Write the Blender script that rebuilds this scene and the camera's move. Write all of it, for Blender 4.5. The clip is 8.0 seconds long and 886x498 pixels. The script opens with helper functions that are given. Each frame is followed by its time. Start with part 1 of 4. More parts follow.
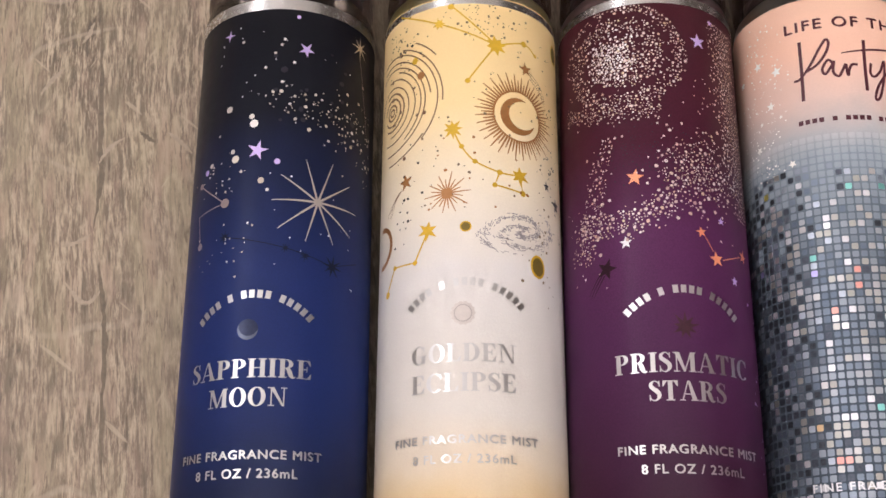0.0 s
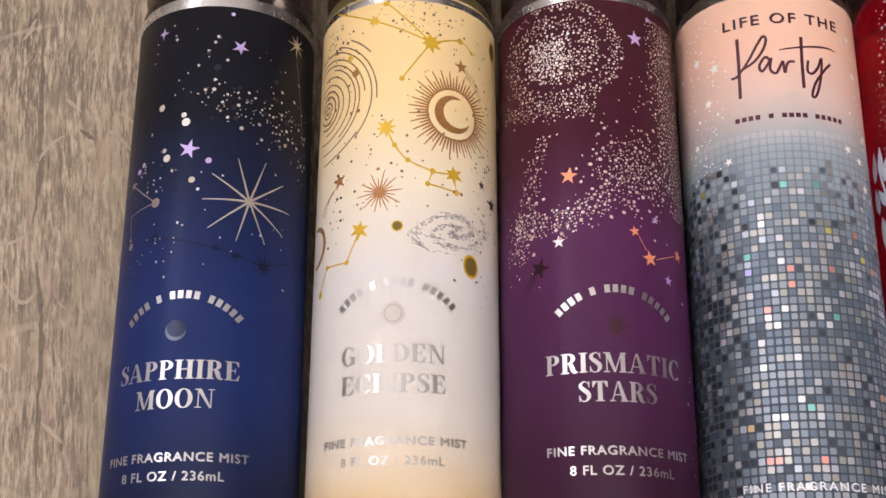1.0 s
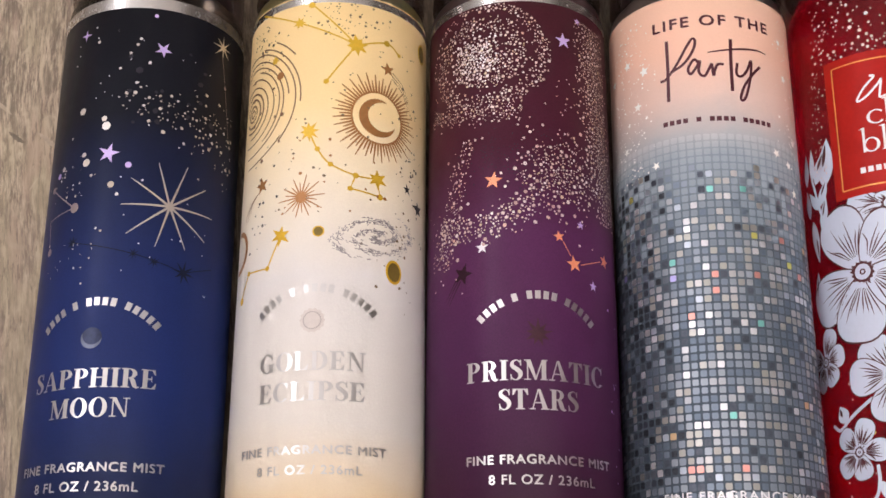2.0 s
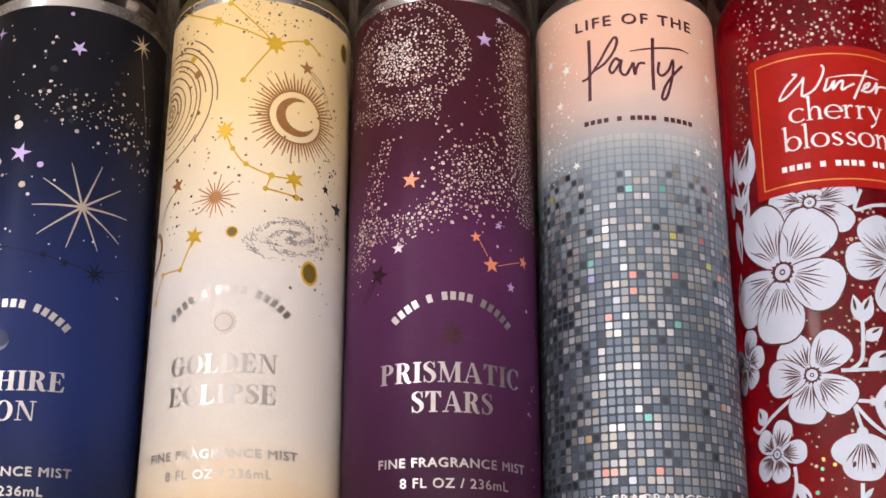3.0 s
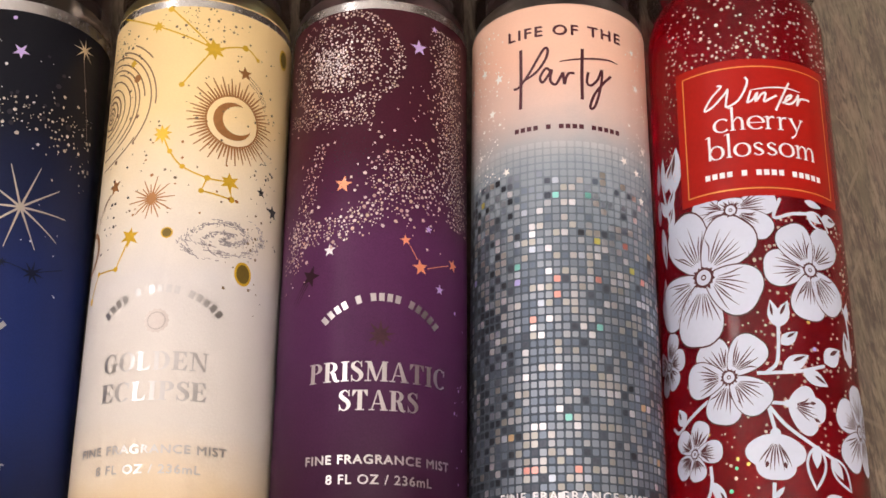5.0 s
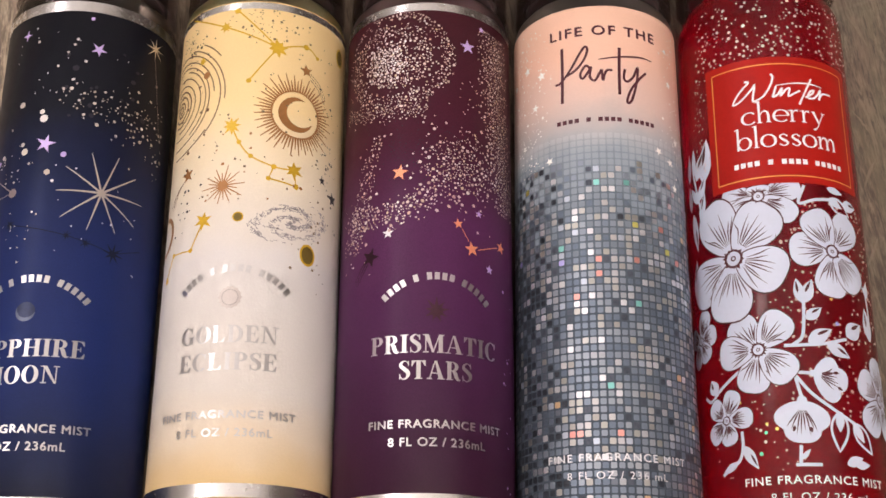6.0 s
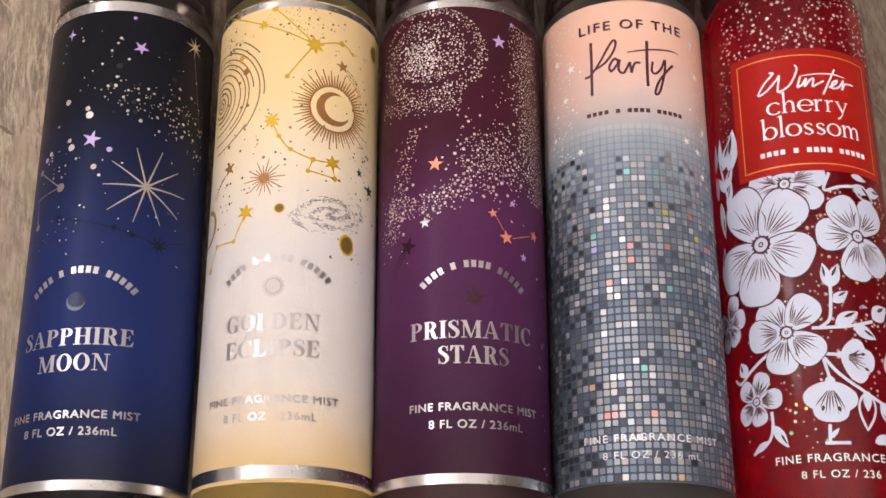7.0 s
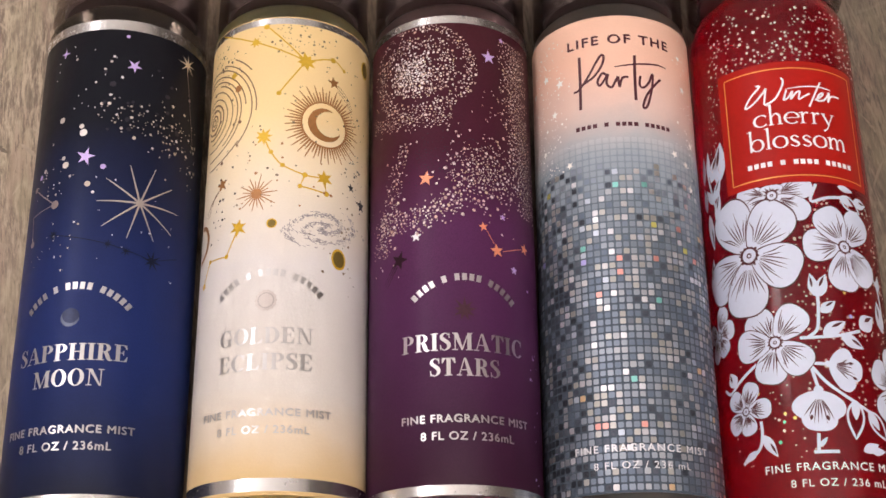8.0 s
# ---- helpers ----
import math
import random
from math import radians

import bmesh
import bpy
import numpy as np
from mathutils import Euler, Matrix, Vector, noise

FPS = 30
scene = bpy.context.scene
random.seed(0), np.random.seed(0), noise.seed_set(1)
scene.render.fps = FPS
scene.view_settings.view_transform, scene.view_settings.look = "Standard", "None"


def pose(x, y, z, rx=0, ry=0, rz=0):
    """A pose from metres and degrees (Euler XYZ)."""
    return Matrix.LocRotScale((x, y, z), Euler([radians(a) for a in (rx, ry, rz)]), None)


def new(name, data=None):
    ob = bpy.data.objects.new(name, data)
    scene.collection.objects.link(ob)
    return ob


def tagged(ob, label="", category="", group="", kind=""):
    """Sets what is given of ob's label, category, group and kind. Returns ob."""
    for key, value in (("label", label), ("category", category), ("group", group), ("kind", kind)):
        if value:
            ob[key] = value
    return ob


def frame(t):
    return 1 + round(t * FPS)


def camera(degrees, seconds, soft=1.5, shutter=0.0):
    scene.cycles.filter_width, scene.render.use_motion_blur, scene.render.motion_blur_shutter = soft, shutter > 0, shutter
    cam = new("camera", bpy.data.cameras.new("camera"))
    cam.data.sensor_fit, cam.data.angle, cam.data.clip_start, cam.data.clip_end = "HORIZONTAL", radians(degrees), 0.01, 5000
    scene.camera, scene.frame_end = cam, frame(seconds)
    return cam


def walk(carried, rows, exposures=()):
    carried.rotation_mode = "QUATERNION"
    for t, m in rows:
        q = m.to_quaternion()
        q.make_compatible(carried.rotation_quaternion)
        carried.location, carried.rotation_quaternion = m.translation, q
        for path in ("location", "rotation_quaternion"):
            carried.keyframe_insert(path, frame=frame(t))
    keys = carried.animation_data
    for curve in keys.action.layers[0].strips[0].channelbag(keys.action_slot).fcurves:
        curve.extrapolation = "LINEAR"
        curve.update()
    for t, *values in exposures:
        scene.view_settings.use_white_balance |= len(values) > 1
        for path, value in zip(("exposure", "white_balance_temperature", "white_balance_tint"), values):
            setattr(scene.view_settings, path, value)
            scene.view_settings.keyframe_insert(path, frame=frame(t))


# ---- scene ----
# ---- camera ----
cam = camera(40.03, 8.0, soft=1.6)
PATH = [
    (0.0, -0.0467, -0.1285, 0.3247, 21.40, 1.41, 0.83),
    (0.5, -0.0390, -0.1267, 0.3249, 21.09, 1.29, 0.71),
    (1.0, -0.0312, -0.1256, 0.3228, 21.00, 1.24, 0.65),
    (1.5, -0.0230, -0.1230, 0.3217, 20.74, 1.09, 0.58),
    (3.0, 0.0020, -0.1213, 0.3156, 21.02, 0.26, 0.16),
    (3.5, 0.0083, -0.1208, 0.3172, 20.81, -0.19, 0.13),
    (4.0, 0.0128, -0.1195, 0.3151, 20.89, -0.39, 0.27),
    (4.2, 0.0151, -0.1190, 0.3150, 20.87, -0.55, 0.28),
    (5.3, 0.0103, -0.1289, 0.3269, 21.65, -1.03, 0.36),
    (5.5, 0.0065, -0.1313, 0.3307, 21.68, -0.91, 0.41),
    (6.0, 0.0006, -0.1404, 0.3418, 21.84, -0.87, 0.36),
    (6.5, -0.0041, -0.1457, 0.3481, 22.01, -0.79, 0.17),
    (7.0, -0.0069, -0.1472, 0.3493, 21.92, -0.32, 0.03),
    (7.5, -0.0057, -0.1478, 0.3492, 22.20, -0.44, -0.30),
    (8.0, -0.0049, -0.1490, 0.3519, 22.68, -0.22, -0.41),
]
walk(cam, [(t, pose(x, y, z, a, b, c)) for t, x, y, z, a, b, c in PATH], [(0.0, 0.0, 6400, 11), (1.5, 0.0, 6420, 11), (3.0, 0.0, 6650, 11), (4.0, 0.03, 6980, 11), (5.5, 0.03, 6980, 13), (6.5, 0.0, 6650, 13), (8.0, 0.02, 6680, 13)])

# ---- world and lights ----
world = bpy.data.worlds.new("sky")
world.use_nodes = True
scene.world = world
sky = world.node_tree.nodes.new("ShaderNodeTexSky")
sky.sky_type, sky.sun_disc = "NISHITA", False
sky.sun_elevation, sky.sun_rotation = radians(40), radians(120)
world.node_tree.links.new(sky.outputs[0], world.node_tree.nodes["Background"].inputs[0])
world.node_tree.nodes["Background"].inputs[1].default_value = 0.1

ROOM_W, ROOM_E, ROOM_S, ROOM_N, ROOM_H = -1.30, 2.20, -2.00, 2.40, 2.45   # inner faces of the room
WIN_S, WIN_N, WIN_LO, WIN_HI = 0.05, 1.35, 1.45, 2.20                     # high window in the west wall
BAY_W, BAY_E, BAY_LO, BAY_HI = -0.90, 1.50, 0.85, 2.20                    # unseen south window, added for fill light


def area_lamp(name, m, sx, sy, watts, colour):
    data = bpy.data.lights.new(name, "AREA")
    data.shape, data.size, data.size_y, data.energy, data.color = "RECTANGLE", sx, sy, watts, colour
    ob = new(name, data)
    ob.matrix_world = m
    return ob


# west window daylight, and an added south fill tipped up at the ceiling
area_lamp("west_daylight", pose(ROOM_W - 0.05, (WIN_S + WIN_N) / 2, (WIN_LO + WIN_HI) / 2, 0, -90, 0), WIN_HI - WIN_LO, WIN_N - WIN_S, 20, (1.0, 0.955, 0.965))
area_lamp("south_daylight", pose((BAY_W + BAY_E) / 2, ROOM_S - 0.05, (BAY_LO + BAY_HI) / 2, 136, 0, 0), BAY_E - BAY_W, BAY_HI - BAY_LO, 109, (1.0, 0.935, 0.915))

# ---- materials ----


class Nodes:
    """A short way to write node materials."""

    def __init__(self, name):
        self.m = bpy.data.materials.new(name)
        self.m.use_nodes = True
        self.t = self.m.node_tree
        self.b = self.t.nodes["Principled BSDF"]

    def add(self, kind, props=None, **ins):
        n = self.t.nodes.new("ShaderNode" + kind)
        props = props or {}
        if "operation" in props:
            n.operation = props["operation"]
        if "data_type" in props:
            n.data_type, n.blend_type = props["data_type"], props["blend_type"]
        if "wave_type" in props:
            n.wave_type = props["wave_type"]
        for k, v in ins.items():
            self.put(n, int(k[1:]) if k[0] == "i" and k[1:].isdigit() else k, v)
        return n

    def put(self, n, key, v):
        if isinstance(v, bpy.types.NodeSocket):
            self.t.links.new(v, n.inputs[key])
        else:
            n.inputs[key].default_value = v

    def set(self, **ins):
        for k, v in ins.items():
            self.put(self.b, k.replace("_", " "), v)
        return self

    def ramp(self, fac, stops, mode="LINEAR"):
        n = self.add("ValToRGB", i0=fac)
        r = n.color_ramp
        r.interpolation = mode
        while len(r.elements) < len(stops):
            r.elements.new(0.5)
        for e, (p, c) in zip(r.elements, stops):
            e.position, e.color = p, (*c, 1)
        return n.outputs[0]

    def noise(self, vec, scale, detail=4, rough=0.55):
        return self.add("TexNoise", Vector=vec, Scale=scale, Detail=detail, Roughness=rough).outputs["Fac"]

    def math(self, op, a, b=0.0):
        return self.add("Math", {"operation": op}, i0=a, i1=b).outputs[0]

    def mix(self, fac, a, b, mode="MIX"):
        n = self.add("Mix", {"data_type": "RGBA", "blend_type": mode}, i0=fac)
        self.put(n, 6, a)
        self.put(n, 7, b)
        return n.outputs[2]

    def coords(self, sx=1, sy=1, sz=1):
        c = self.add("TexCoord").outputs["Object"]
        return self.add("Mapping", Vector=c, Scale=(sx, sy, sz)).outputs[0]

    def bump(self, height, strength, dist):
        self.put(self.b, "Normal", self.add("Bump", Strength=strength, Distance=dist, Height=height).outputs[0])
        return self


def rgb(r, g, b):
    return (r, g, b, 1)


def plain(name, colour, rough=0.4, metal=0.0, grain=0.12, scale=900, gloss=0.4):
    """Paint, ink or foil with a fine grain and a coarser unevenness."""
    n = Nodes(name)
    c = n.coords()
    f = n.math("ADD", n.math("MULTIPLY", n.noise(c, scale), 0.6), n.math("MULTIPLY", n.noise(c, scale * 0.06), 0.4))
    lo = tuple(v * (1 - grain) for v in colour)
    hi = tuple(min(1, v * (1 + grain)) for v in colour)
    n.set(Base_Color=n.ramp(f, [(0.3, lo), (0.7, hi)]), Metallic=metal, Specular_IOR_Level=gloss)
    n.set(Roughness=n.math("ADD", n.math("MULTIPLY", f, 0.16), rough - 0.08))
    return n.m


def label_print(name, stops, rough, speck=0.25, coat=0.04, gloss=0.13):
    """A printed label whose colour runs along the bottle, from the foot (-90 mm) to the shoulder (52 mm)."""
    n = Nodes(name)
    c = n.coords()
    y = n.add("SeparateXYZ", Vector=n.add("TexCoord").outputs["Object"]).outputs["Y"]
    wob = n.math("MULTIPLY", n.math("SUBTRACT", n.noise(c, 60), 0.5), 0.012)
    fac = n.add("MapRange", Value=n.math("ADD", y, wob), i1=-0.090, i2=0.052).outputs[0]
    col = n.ramp(fac, [((s + 90) / 142, k) for s, k in stops])
    fine = n.noise(c, 2600, 2)
    col = n.mix(n.ramp(fine, [(0.35, (speck,) * 3), (0.65, (0, 0, 0))]), col, n.mix(1.0, col, rgb(0.55, 0.55, 0.58), "MULTIPLY"))
    n.set(Base_Color=col, Coat_Weight=coat, Coat_Roughness=0.22, Specular_IOR_Level=gloss)
    n.set(Roughness=n.math("ADD", n.math("MULTIPLY", n.noise(c, 300), 0.14), rough - 0.07))
    n.bump(n.noise(c, 1500, 2), 0.05, 0.0004)
    return n.m


NAVY = label_print("navy_label", [(-90, (.009, .011, .027)), (-76, (.011, .018, .066)), (-52, (.013, .026, .125)), (-25, (.015, .027, .120)), (-2, (.012, .018, .060)), (18, (.008, .009, .017)), (52, (.007, .007, .011))], 0.42, gloss=0.14)
CREAM = label_print("cream_label", [(-90, (.64, .44, .20)), (-82, (.68, .50, .28)), (-73, (.72, .60, .46)), (-60, (.69, .640, .59)), (-25, (.72, .685, .670)), (-2, (.86, .75, .58)), (20, (.96, .73, .39)), (52, (.97, .71, .35))], 0.46, 0.08)
PLUM = label_print("plum_label", [(-90, (.036, .008, .022)), (-72, (.047, .0113, .0375)), (-42, (.077, .0188, .072)), (-15, (.100, .024, .088)), (8, (.068, .0115, .029)), (52, (.064, .0105, .018))], 0.44, 0.4, gloss=0.14)
PEACH = label_print("peach_label", [(-90, (.062, .080, .105)), (-34, (.080, .103, .133)), (-8, (.140, .175, .215)), (5, (.255, .305, .355)), (11, (.45, .46, .48)), (24, (.78, .57, .50)), (38, (.95, .59, .45)), (52, (.96, .61, .46))], 0.50, 0.08)
PEACH_GRID = label_print("pale_grid", [(-34, (.165, .200, .245)), (-10, (.240, .285, .340)), (5, (.325, .375, .430)), (11, (.50, .505, .525)), (16, (.595, .500, .480)), (24, (.79, .58, .51))], 0.46, 0.08)
RED_LABEL = plain("red_label", (.39, .011, .007), 0.42, 0.0, 0.10, gloss=0.2)
SILVER = plain("silver_foil", (.66, .64, .635), 0.34, 1.0, 0.05)
BAND = plain("silver_band", (.80, .78, .77), 0.26, 1.0, 0.05)
DEEP_PLUM = plain("deep_plum_ink", (.022, .006, .011), 0.45, 0.0, 0.2, gloss=0.15)
DEEP_BLUE = plain("deep_blue_ink", (.007, .009, .024), 0.45, 0.0, 0.2, gloss=0.15)
NAVY_FOIL = plain("navy_foil", (.020, .026, .062), 0.30, 0.5, 0.3)
DUSKY_DARK = plain("dull_blue_foil", (.10, .11, .15), 0.32, 0.8, 0.2)
PLUM_FOIL = plain("dark_plum_foil", (.060, .022, .030), 0.36, 0.4, 0.3)
PALE_FOIL = plain("pale_pink_foil", (.62, .56, .53), 0.42, 0.35, 0.08)
PALE_RIM = plain("dull_pink_foil", (.45, .40, .38), 0.42, 0.35, 0.1)
DARK_FOIL = plain("dark_foil", (.022, .020, .030), 0.36, 0.3, 0.3)
GOLD_FOIL = plain("pale_gold_foil", (.72, .64, .52), 0.38, 0.8, 0.08)
ROSE_FOIL = plain("rose_foil", (.85, .32, .17), 0.36, 0.2, 0.08)
DUSKY = plain("dusky_rose_foil", (.36, .28, .27), 0.40, 0.5, 0.12)
SPECK_INK = plain("speckle_ink", (.20, .135, .075), 0.5, 0.0, 0.3)
BROWN_INK = plain("brown_ink", (.235, .125, .070), 0.45, 0.1, 0.25)
LILAC = plain("lilac_foil", (.58, .44, .78), 0.40, 0.2, 0.08)
WHITE_INK = plain("white_ink", (.84, .83, .86), 0.45, 0.0, 0.05)
BRIGHT_INK = plain("bright_white_ink", (.98, .95, .91), 0.40, 0.0, 0.03)
YELLOW_INK = plain("yellow_gold_ink", (.72, .44, .035), 0.36, 0.25, 0.12)
COPPER_INK = plain("copper_ink", (.42, .185, .062), 0.38, 0.3, 0.15)
OLIVE_INK = plain("olive_ink", (.20, .135, .030), 0.38, 0.3, 0.15)
GREY_INK = plain("grey_ink", (.33, .295, .305), 0.45, 0.1, 0.35)
BLACK_INK = plain("black_ink", (.025, .022, .024), 0.40, 0.0, 0.2)
PLUM_INK = plain("dark_plum_ink", (.085, .018, .030), 0.40, 0.0, 0.1)
VEIN_INK = plain("dark_red_ink", (.075, .012, .018), 0.40, 0.0, 0.2)
FRAME_GOLD = plain("orange_gold_ink", (.80, .33, .09), 0.34, 0.4, 0.08)
PETAL_INK = plain("petal_white_ink", (.590, .632, .765), 0.42, 0.0, 0.04)


def glitter(name, base, spread):
    """Foil dots: each one its own tint."""
    n = Nodes(name)
    r = n.add("NewGeometry").outputs["Random Per Island"]
    n.set(Base_Color=n.ramp(r, [(i / (len(spread) - 1), s) for i, s in enumerate(spread)]), Metallic=0.35, Roughness=0.42)
    return n.m


STARDUST = glitter("stardust_foil", 0, [(.50, .42, .32), (.78, .70, .62), (.46, .38, .30), (.84, .80, .80)])
ROSE_DUST = glitter("rose_dust_foil", 0, [(.64, .42, .33), (.74, .63, .59), (.48, .32, .28), (.80, .74, .73), (.60, .46, .29)])
PALE_DUST = glitter("pale_dust_foil", 0, [(.80, .70, .72), (.88, .84, .86), (.68, .54, .52)])
PINK_DUST = glitter("pink_dust_foil", 0, [(.60, .34, .30), (.72, .48, .44), (.50, .28, .27), (.80, .60, .56)])
GLITTER = glitter("white_glitter", 0, [(.80, .58, .56), (.62, .38, .40), (.86, .72, .70), (.50, .27, .29), (.88, .80, .84)])


# glint colours of holographic dots, held fixed in the foil's base colour
HOLO_GREEN = plain("green_glint_foil", (.16, .62, .42), 0.35, 0.4, 0.1)
HOLO_BLUE = plain("violet_glint_foil", (.45, .40, .85), 0.35, 0.4, 0.1)
HOLO_GOLD = plain("amber_glint_foil", (.85, .55, .15), 0.35, 0.4, 0.1)


def mosaic(name, source, output, stops, rough):
    n = Nodes(name)
    r = n.add(source).outputs[output]
    c = n.coords()
    col = n.mix(n.math("MULTIPLY", n.noise(c, 1400), 0.35), n.ramp(r, stops, "CONSTANT"), rgb(.33, .34, .39))
    n.set(Base_Color=col, Metallic=0.85, Roughness=rough)
    return n.m


MOSAIC = mosaic("mosaic_foil", "NewGeometry", "Random Per Island", [(0, (.140, .188, .258)), (.20, (.212, .268, .348)), (.42, (.285, .338, .418)), (.64, (.365, .408, .480)), (.82, (.495, .510, .555)), (.94, (.055, .070, .10)), (.97, (.45, .42, .385))], 0.50)
# the mosaic foil again, with its dark side reflections put into the colour
MOSAIC_DIM = mosaic("dim_reflection_mosaic_foil", "NewGeometry", "Random Per Island", [(0, (.008, .012, .022)), (.35, (.025, .035, .055)), (.65, (.060, .078, .110)), (.88, (.15, .175, .22))], 0.45)
# holographic glints of the foil, painted as one random colour per square
SPARKLE_STOPS = [(0, (.62, .60, .60)), (.20, (.92, .92, .97)), (.32, (.49, .475, .43)), (.44, (.66, .65, .68)), (.54, (.60, .66, .76)), (.64, (.57, .55, .52)), (.72, (.97, .96, 1.0)), (.84, (.50, .47, .44)), (.90, (.56, .50, .92)), (.915, (.95, .42, .36)), (.945, (.30, .80, .74)), (.96, (.92, .86, .22)), (.975, (.90, .62, .34)), (.985, (.80, .78, .82))]
SPARKLE = mosaic("sparkle_foil", "ObjectInfo", "Random", SPARKLE_STOPS, 0.44)
SPARKLE_SMALL = mosaic("fine_sparkle_foil", "NewGeometry", "Random Per Island", SPARKLE_STOPS, 0.44)



def clear_plastic():
    """Thin clear plastic: light passes straight through, with gloss on its surface."""
    n = Nodes("clear_plastic")
    thru = n.add("BsdfTransparent", Color=rgb(.93, .89, .88))
    gloss = n.add("BsdfGlossy", Color=rgb(.95, .93, .93), Roughness=0.10)
    both = n.add("MixShader", i0=n.math("MULTIPLY", n.add("Fresnel", IOR=1.46).outputs[0], 0.8), i1=thru.outputs[0], i2=gloss.outputs[0])
    n.t.links.new(both.outputs[0], n.t.nodes["Material Output"].inputs["Surface"])
    return n.m


CLEAR = clear_plastic()


def filled(name, colour, rough=0.28, clear=0.965):
    return Nodes(name).set(Base_Color=rgb(*colour), Roughness=rough, IOR=1.24, Transmission_Weight=clear).m


FILL_GREEN = filled("clear_bottle_green_tint", (.60, .49, .42), 0.18, 0.985)
FILL_YELLOW = filled("clear_bottle_yellow_tint", (.95, .86, .50))
FILL_PINK = filled("clear_bottle_pink_tint", (.80, .50, .50))
FILL_GREY = filled("clear_bottle_brown_tint", (.66, .56, .50))
FILL_RED = filled("clear_bottle_red_liquid", (1.0, .018, .062), 0.20, 0.95)
red_nodes = FILL_RED.node_tree.nodes["Principled BSDF"].inputs
red_nodes["Coat Weight"].default_value, red_nodes["Coat Roughness"].default_value = 0.4, 0.14
COLLAR = plain("shade_plastic", (.085, .058, .056), 0.4, 0.0, 0.1)
PUMP = plain("pump_plastic", (.62, .60, .60), 0.35, 0.0, 0.05)


def wood_floor():
    """Grey-brown oak boards with long grain, pores and pale curls."""
    n = Nodes("oak_board")
    rnd = n.add("ObjectInfo").outputs["Random"]
    c0 = n.add("TexCoord").outputs["Object"]
    c0 = n.add("VectorMath", {"operation": "ADD"}, i0=c0, i1=n.add("CombineXYZ", i1=n.math("MULTIPLY", rnd, 7.0)).outputs[0]).outputs[0]
    warp = n.add("TexNoise", Vector=c0, Scale=9.0, Detail=2).outputs["Color"]
    w = n.add("VectorMath", {"operation": "SCALE"}, i0=warp)
    n.put(w, "Scale", 0.005)
    c = n.add("VectorMath", {"operation": "ADD"}, i0=c0, i1=w.outputs[0]).outputs[0]

    def at(sx, sy):
        return n.add("Mapping", Vector=c, Scale=(sx, sy, 1)).outputs[0]
    fibre = n.noise(at(1, 0.12), 1250, 5, 0.75)
    streak = n.noise(at(1, 0.04), 230, 4, 0.6)
    patch = n.noise(at(1, 0.4), 22, 3)
    fleck = n.noise(at(1, 0.15), 620, 4, 0.72)
    f = n.math("ADD", n.math("MULTIPLY", fibre, 0.50), n.math("ADD", n.math("MULTIPLY", streak, 0.14), n.math("MULTIPLY", fleck, 0.36)))
    # the grain is open in some places and closed in others
    depth = n.ramp(n.noise(at(1, 0.35), 48, 3), [(0.38, (.95, .95, .95)), (0.60, (1.45, 1.45, 1.45))])
    f = n.math("ADD", n.math("MULTIPLY", n.math("SUBTRACT", f, 0.508), depth), 0.508)
    col = n.ramp(f, [(0.425, (.120, .092, .068)), (0.475, (.235, .184, .136)), (0.515, (.335, .269, .199)), (0.575, (.525, .432, .320))])
    col = n.mix(n.ramp(patch, [(0.35, (.0, .0, .0)), (0.7, (.4, .4, .4))]), col, rgb(.39, .30, .240))
    tint = n.noise(at(1, 0.25), 130, 2)
    col = n.mix(n.ramp(tint, [(0.45, (0, 0, 0)), (0.65, (.5, .5, .5))]), col, rgb(.36, .305, .205))
    pink = n.noise(at(1, 0.22), 170, 2)
    col = n.mix(n.ramp(pink, [(0.54, (0, 0, 0)), (0.66, (.45, .45, .45))]), col, rgb(.40, .285, .225))
    # darker clouds in the grain
    cloud = n.noise(at(1, 0.33), 210, 3, 0.6)
    col = n.mix(n.ramp(cloud, [(0.53, (0, 0, 0)), (0.64, (.58, .58, .58))]), col, rgb(.185, .150, .112))
    # thin dark pores
    pore = n.ramp(n.noise(at(1, 0.11), 1050, 3, 0.7), [(0.37, (.6, .6, .6)), (0.44, (0, 0, 0))])
    col = n.mix(pore, col, rgb(.115, .088, .068))
    # pale slivers that cross the grain aslant
    for slant, shift in ((0.55, 0.0), (-0.75, 3.0)):
        across = n.add("Mapping", Vector=c, Rotation=(0, 0, slant), Location=(shift, 0, 0)).outputs[0]
        across = n.add("Mapping", Vector=across, Scale=(1, 0.12, 1)).outputs[0]
        sliver = n.ramp(n.noise(across, 330, 1), [(0.745, (0, 0, 0)), (0.765, (.6, .6, .6))])
        col = n.mix(sliver, col, rgb(.50, .41, .31))
    # pale curved figure lines
    wave = n.add("TexWave", {"wave_type": "RINGS"}, Vector=at(1, 0.6), Scale=24.0, Distortion=9.0, Detail=2.0).outputs["Fac"]
    curl = n.math("MULTIPLY", n.ramp(wave, [(0.965, (0, 0, 0)), (0.997, (1, 1, 1))]), n.ramp(n.noise(c, 26), [(0.50, (0, 0, 0)), (0.62, (.40, .40, .40))]))
    col = n.mix(curl, col, rgb(.52, .43, .34))
    # board tone, taken from the object colour
    tone = n.add("ObjectInfo").outputs["Color"]
    col = n.mix(1.0, col, tone, "MULTIPLY")
    n.set(Base_Color=col, Roughness=n.math("ADD", n.math("MULTIPLY", fibre, 0.25), 0.42))
    n.bump(n.math("SUBTRACT", f, n.math("MULTIPLY", pore, 0.3)), 0.35, 0.0006)
    return n.m


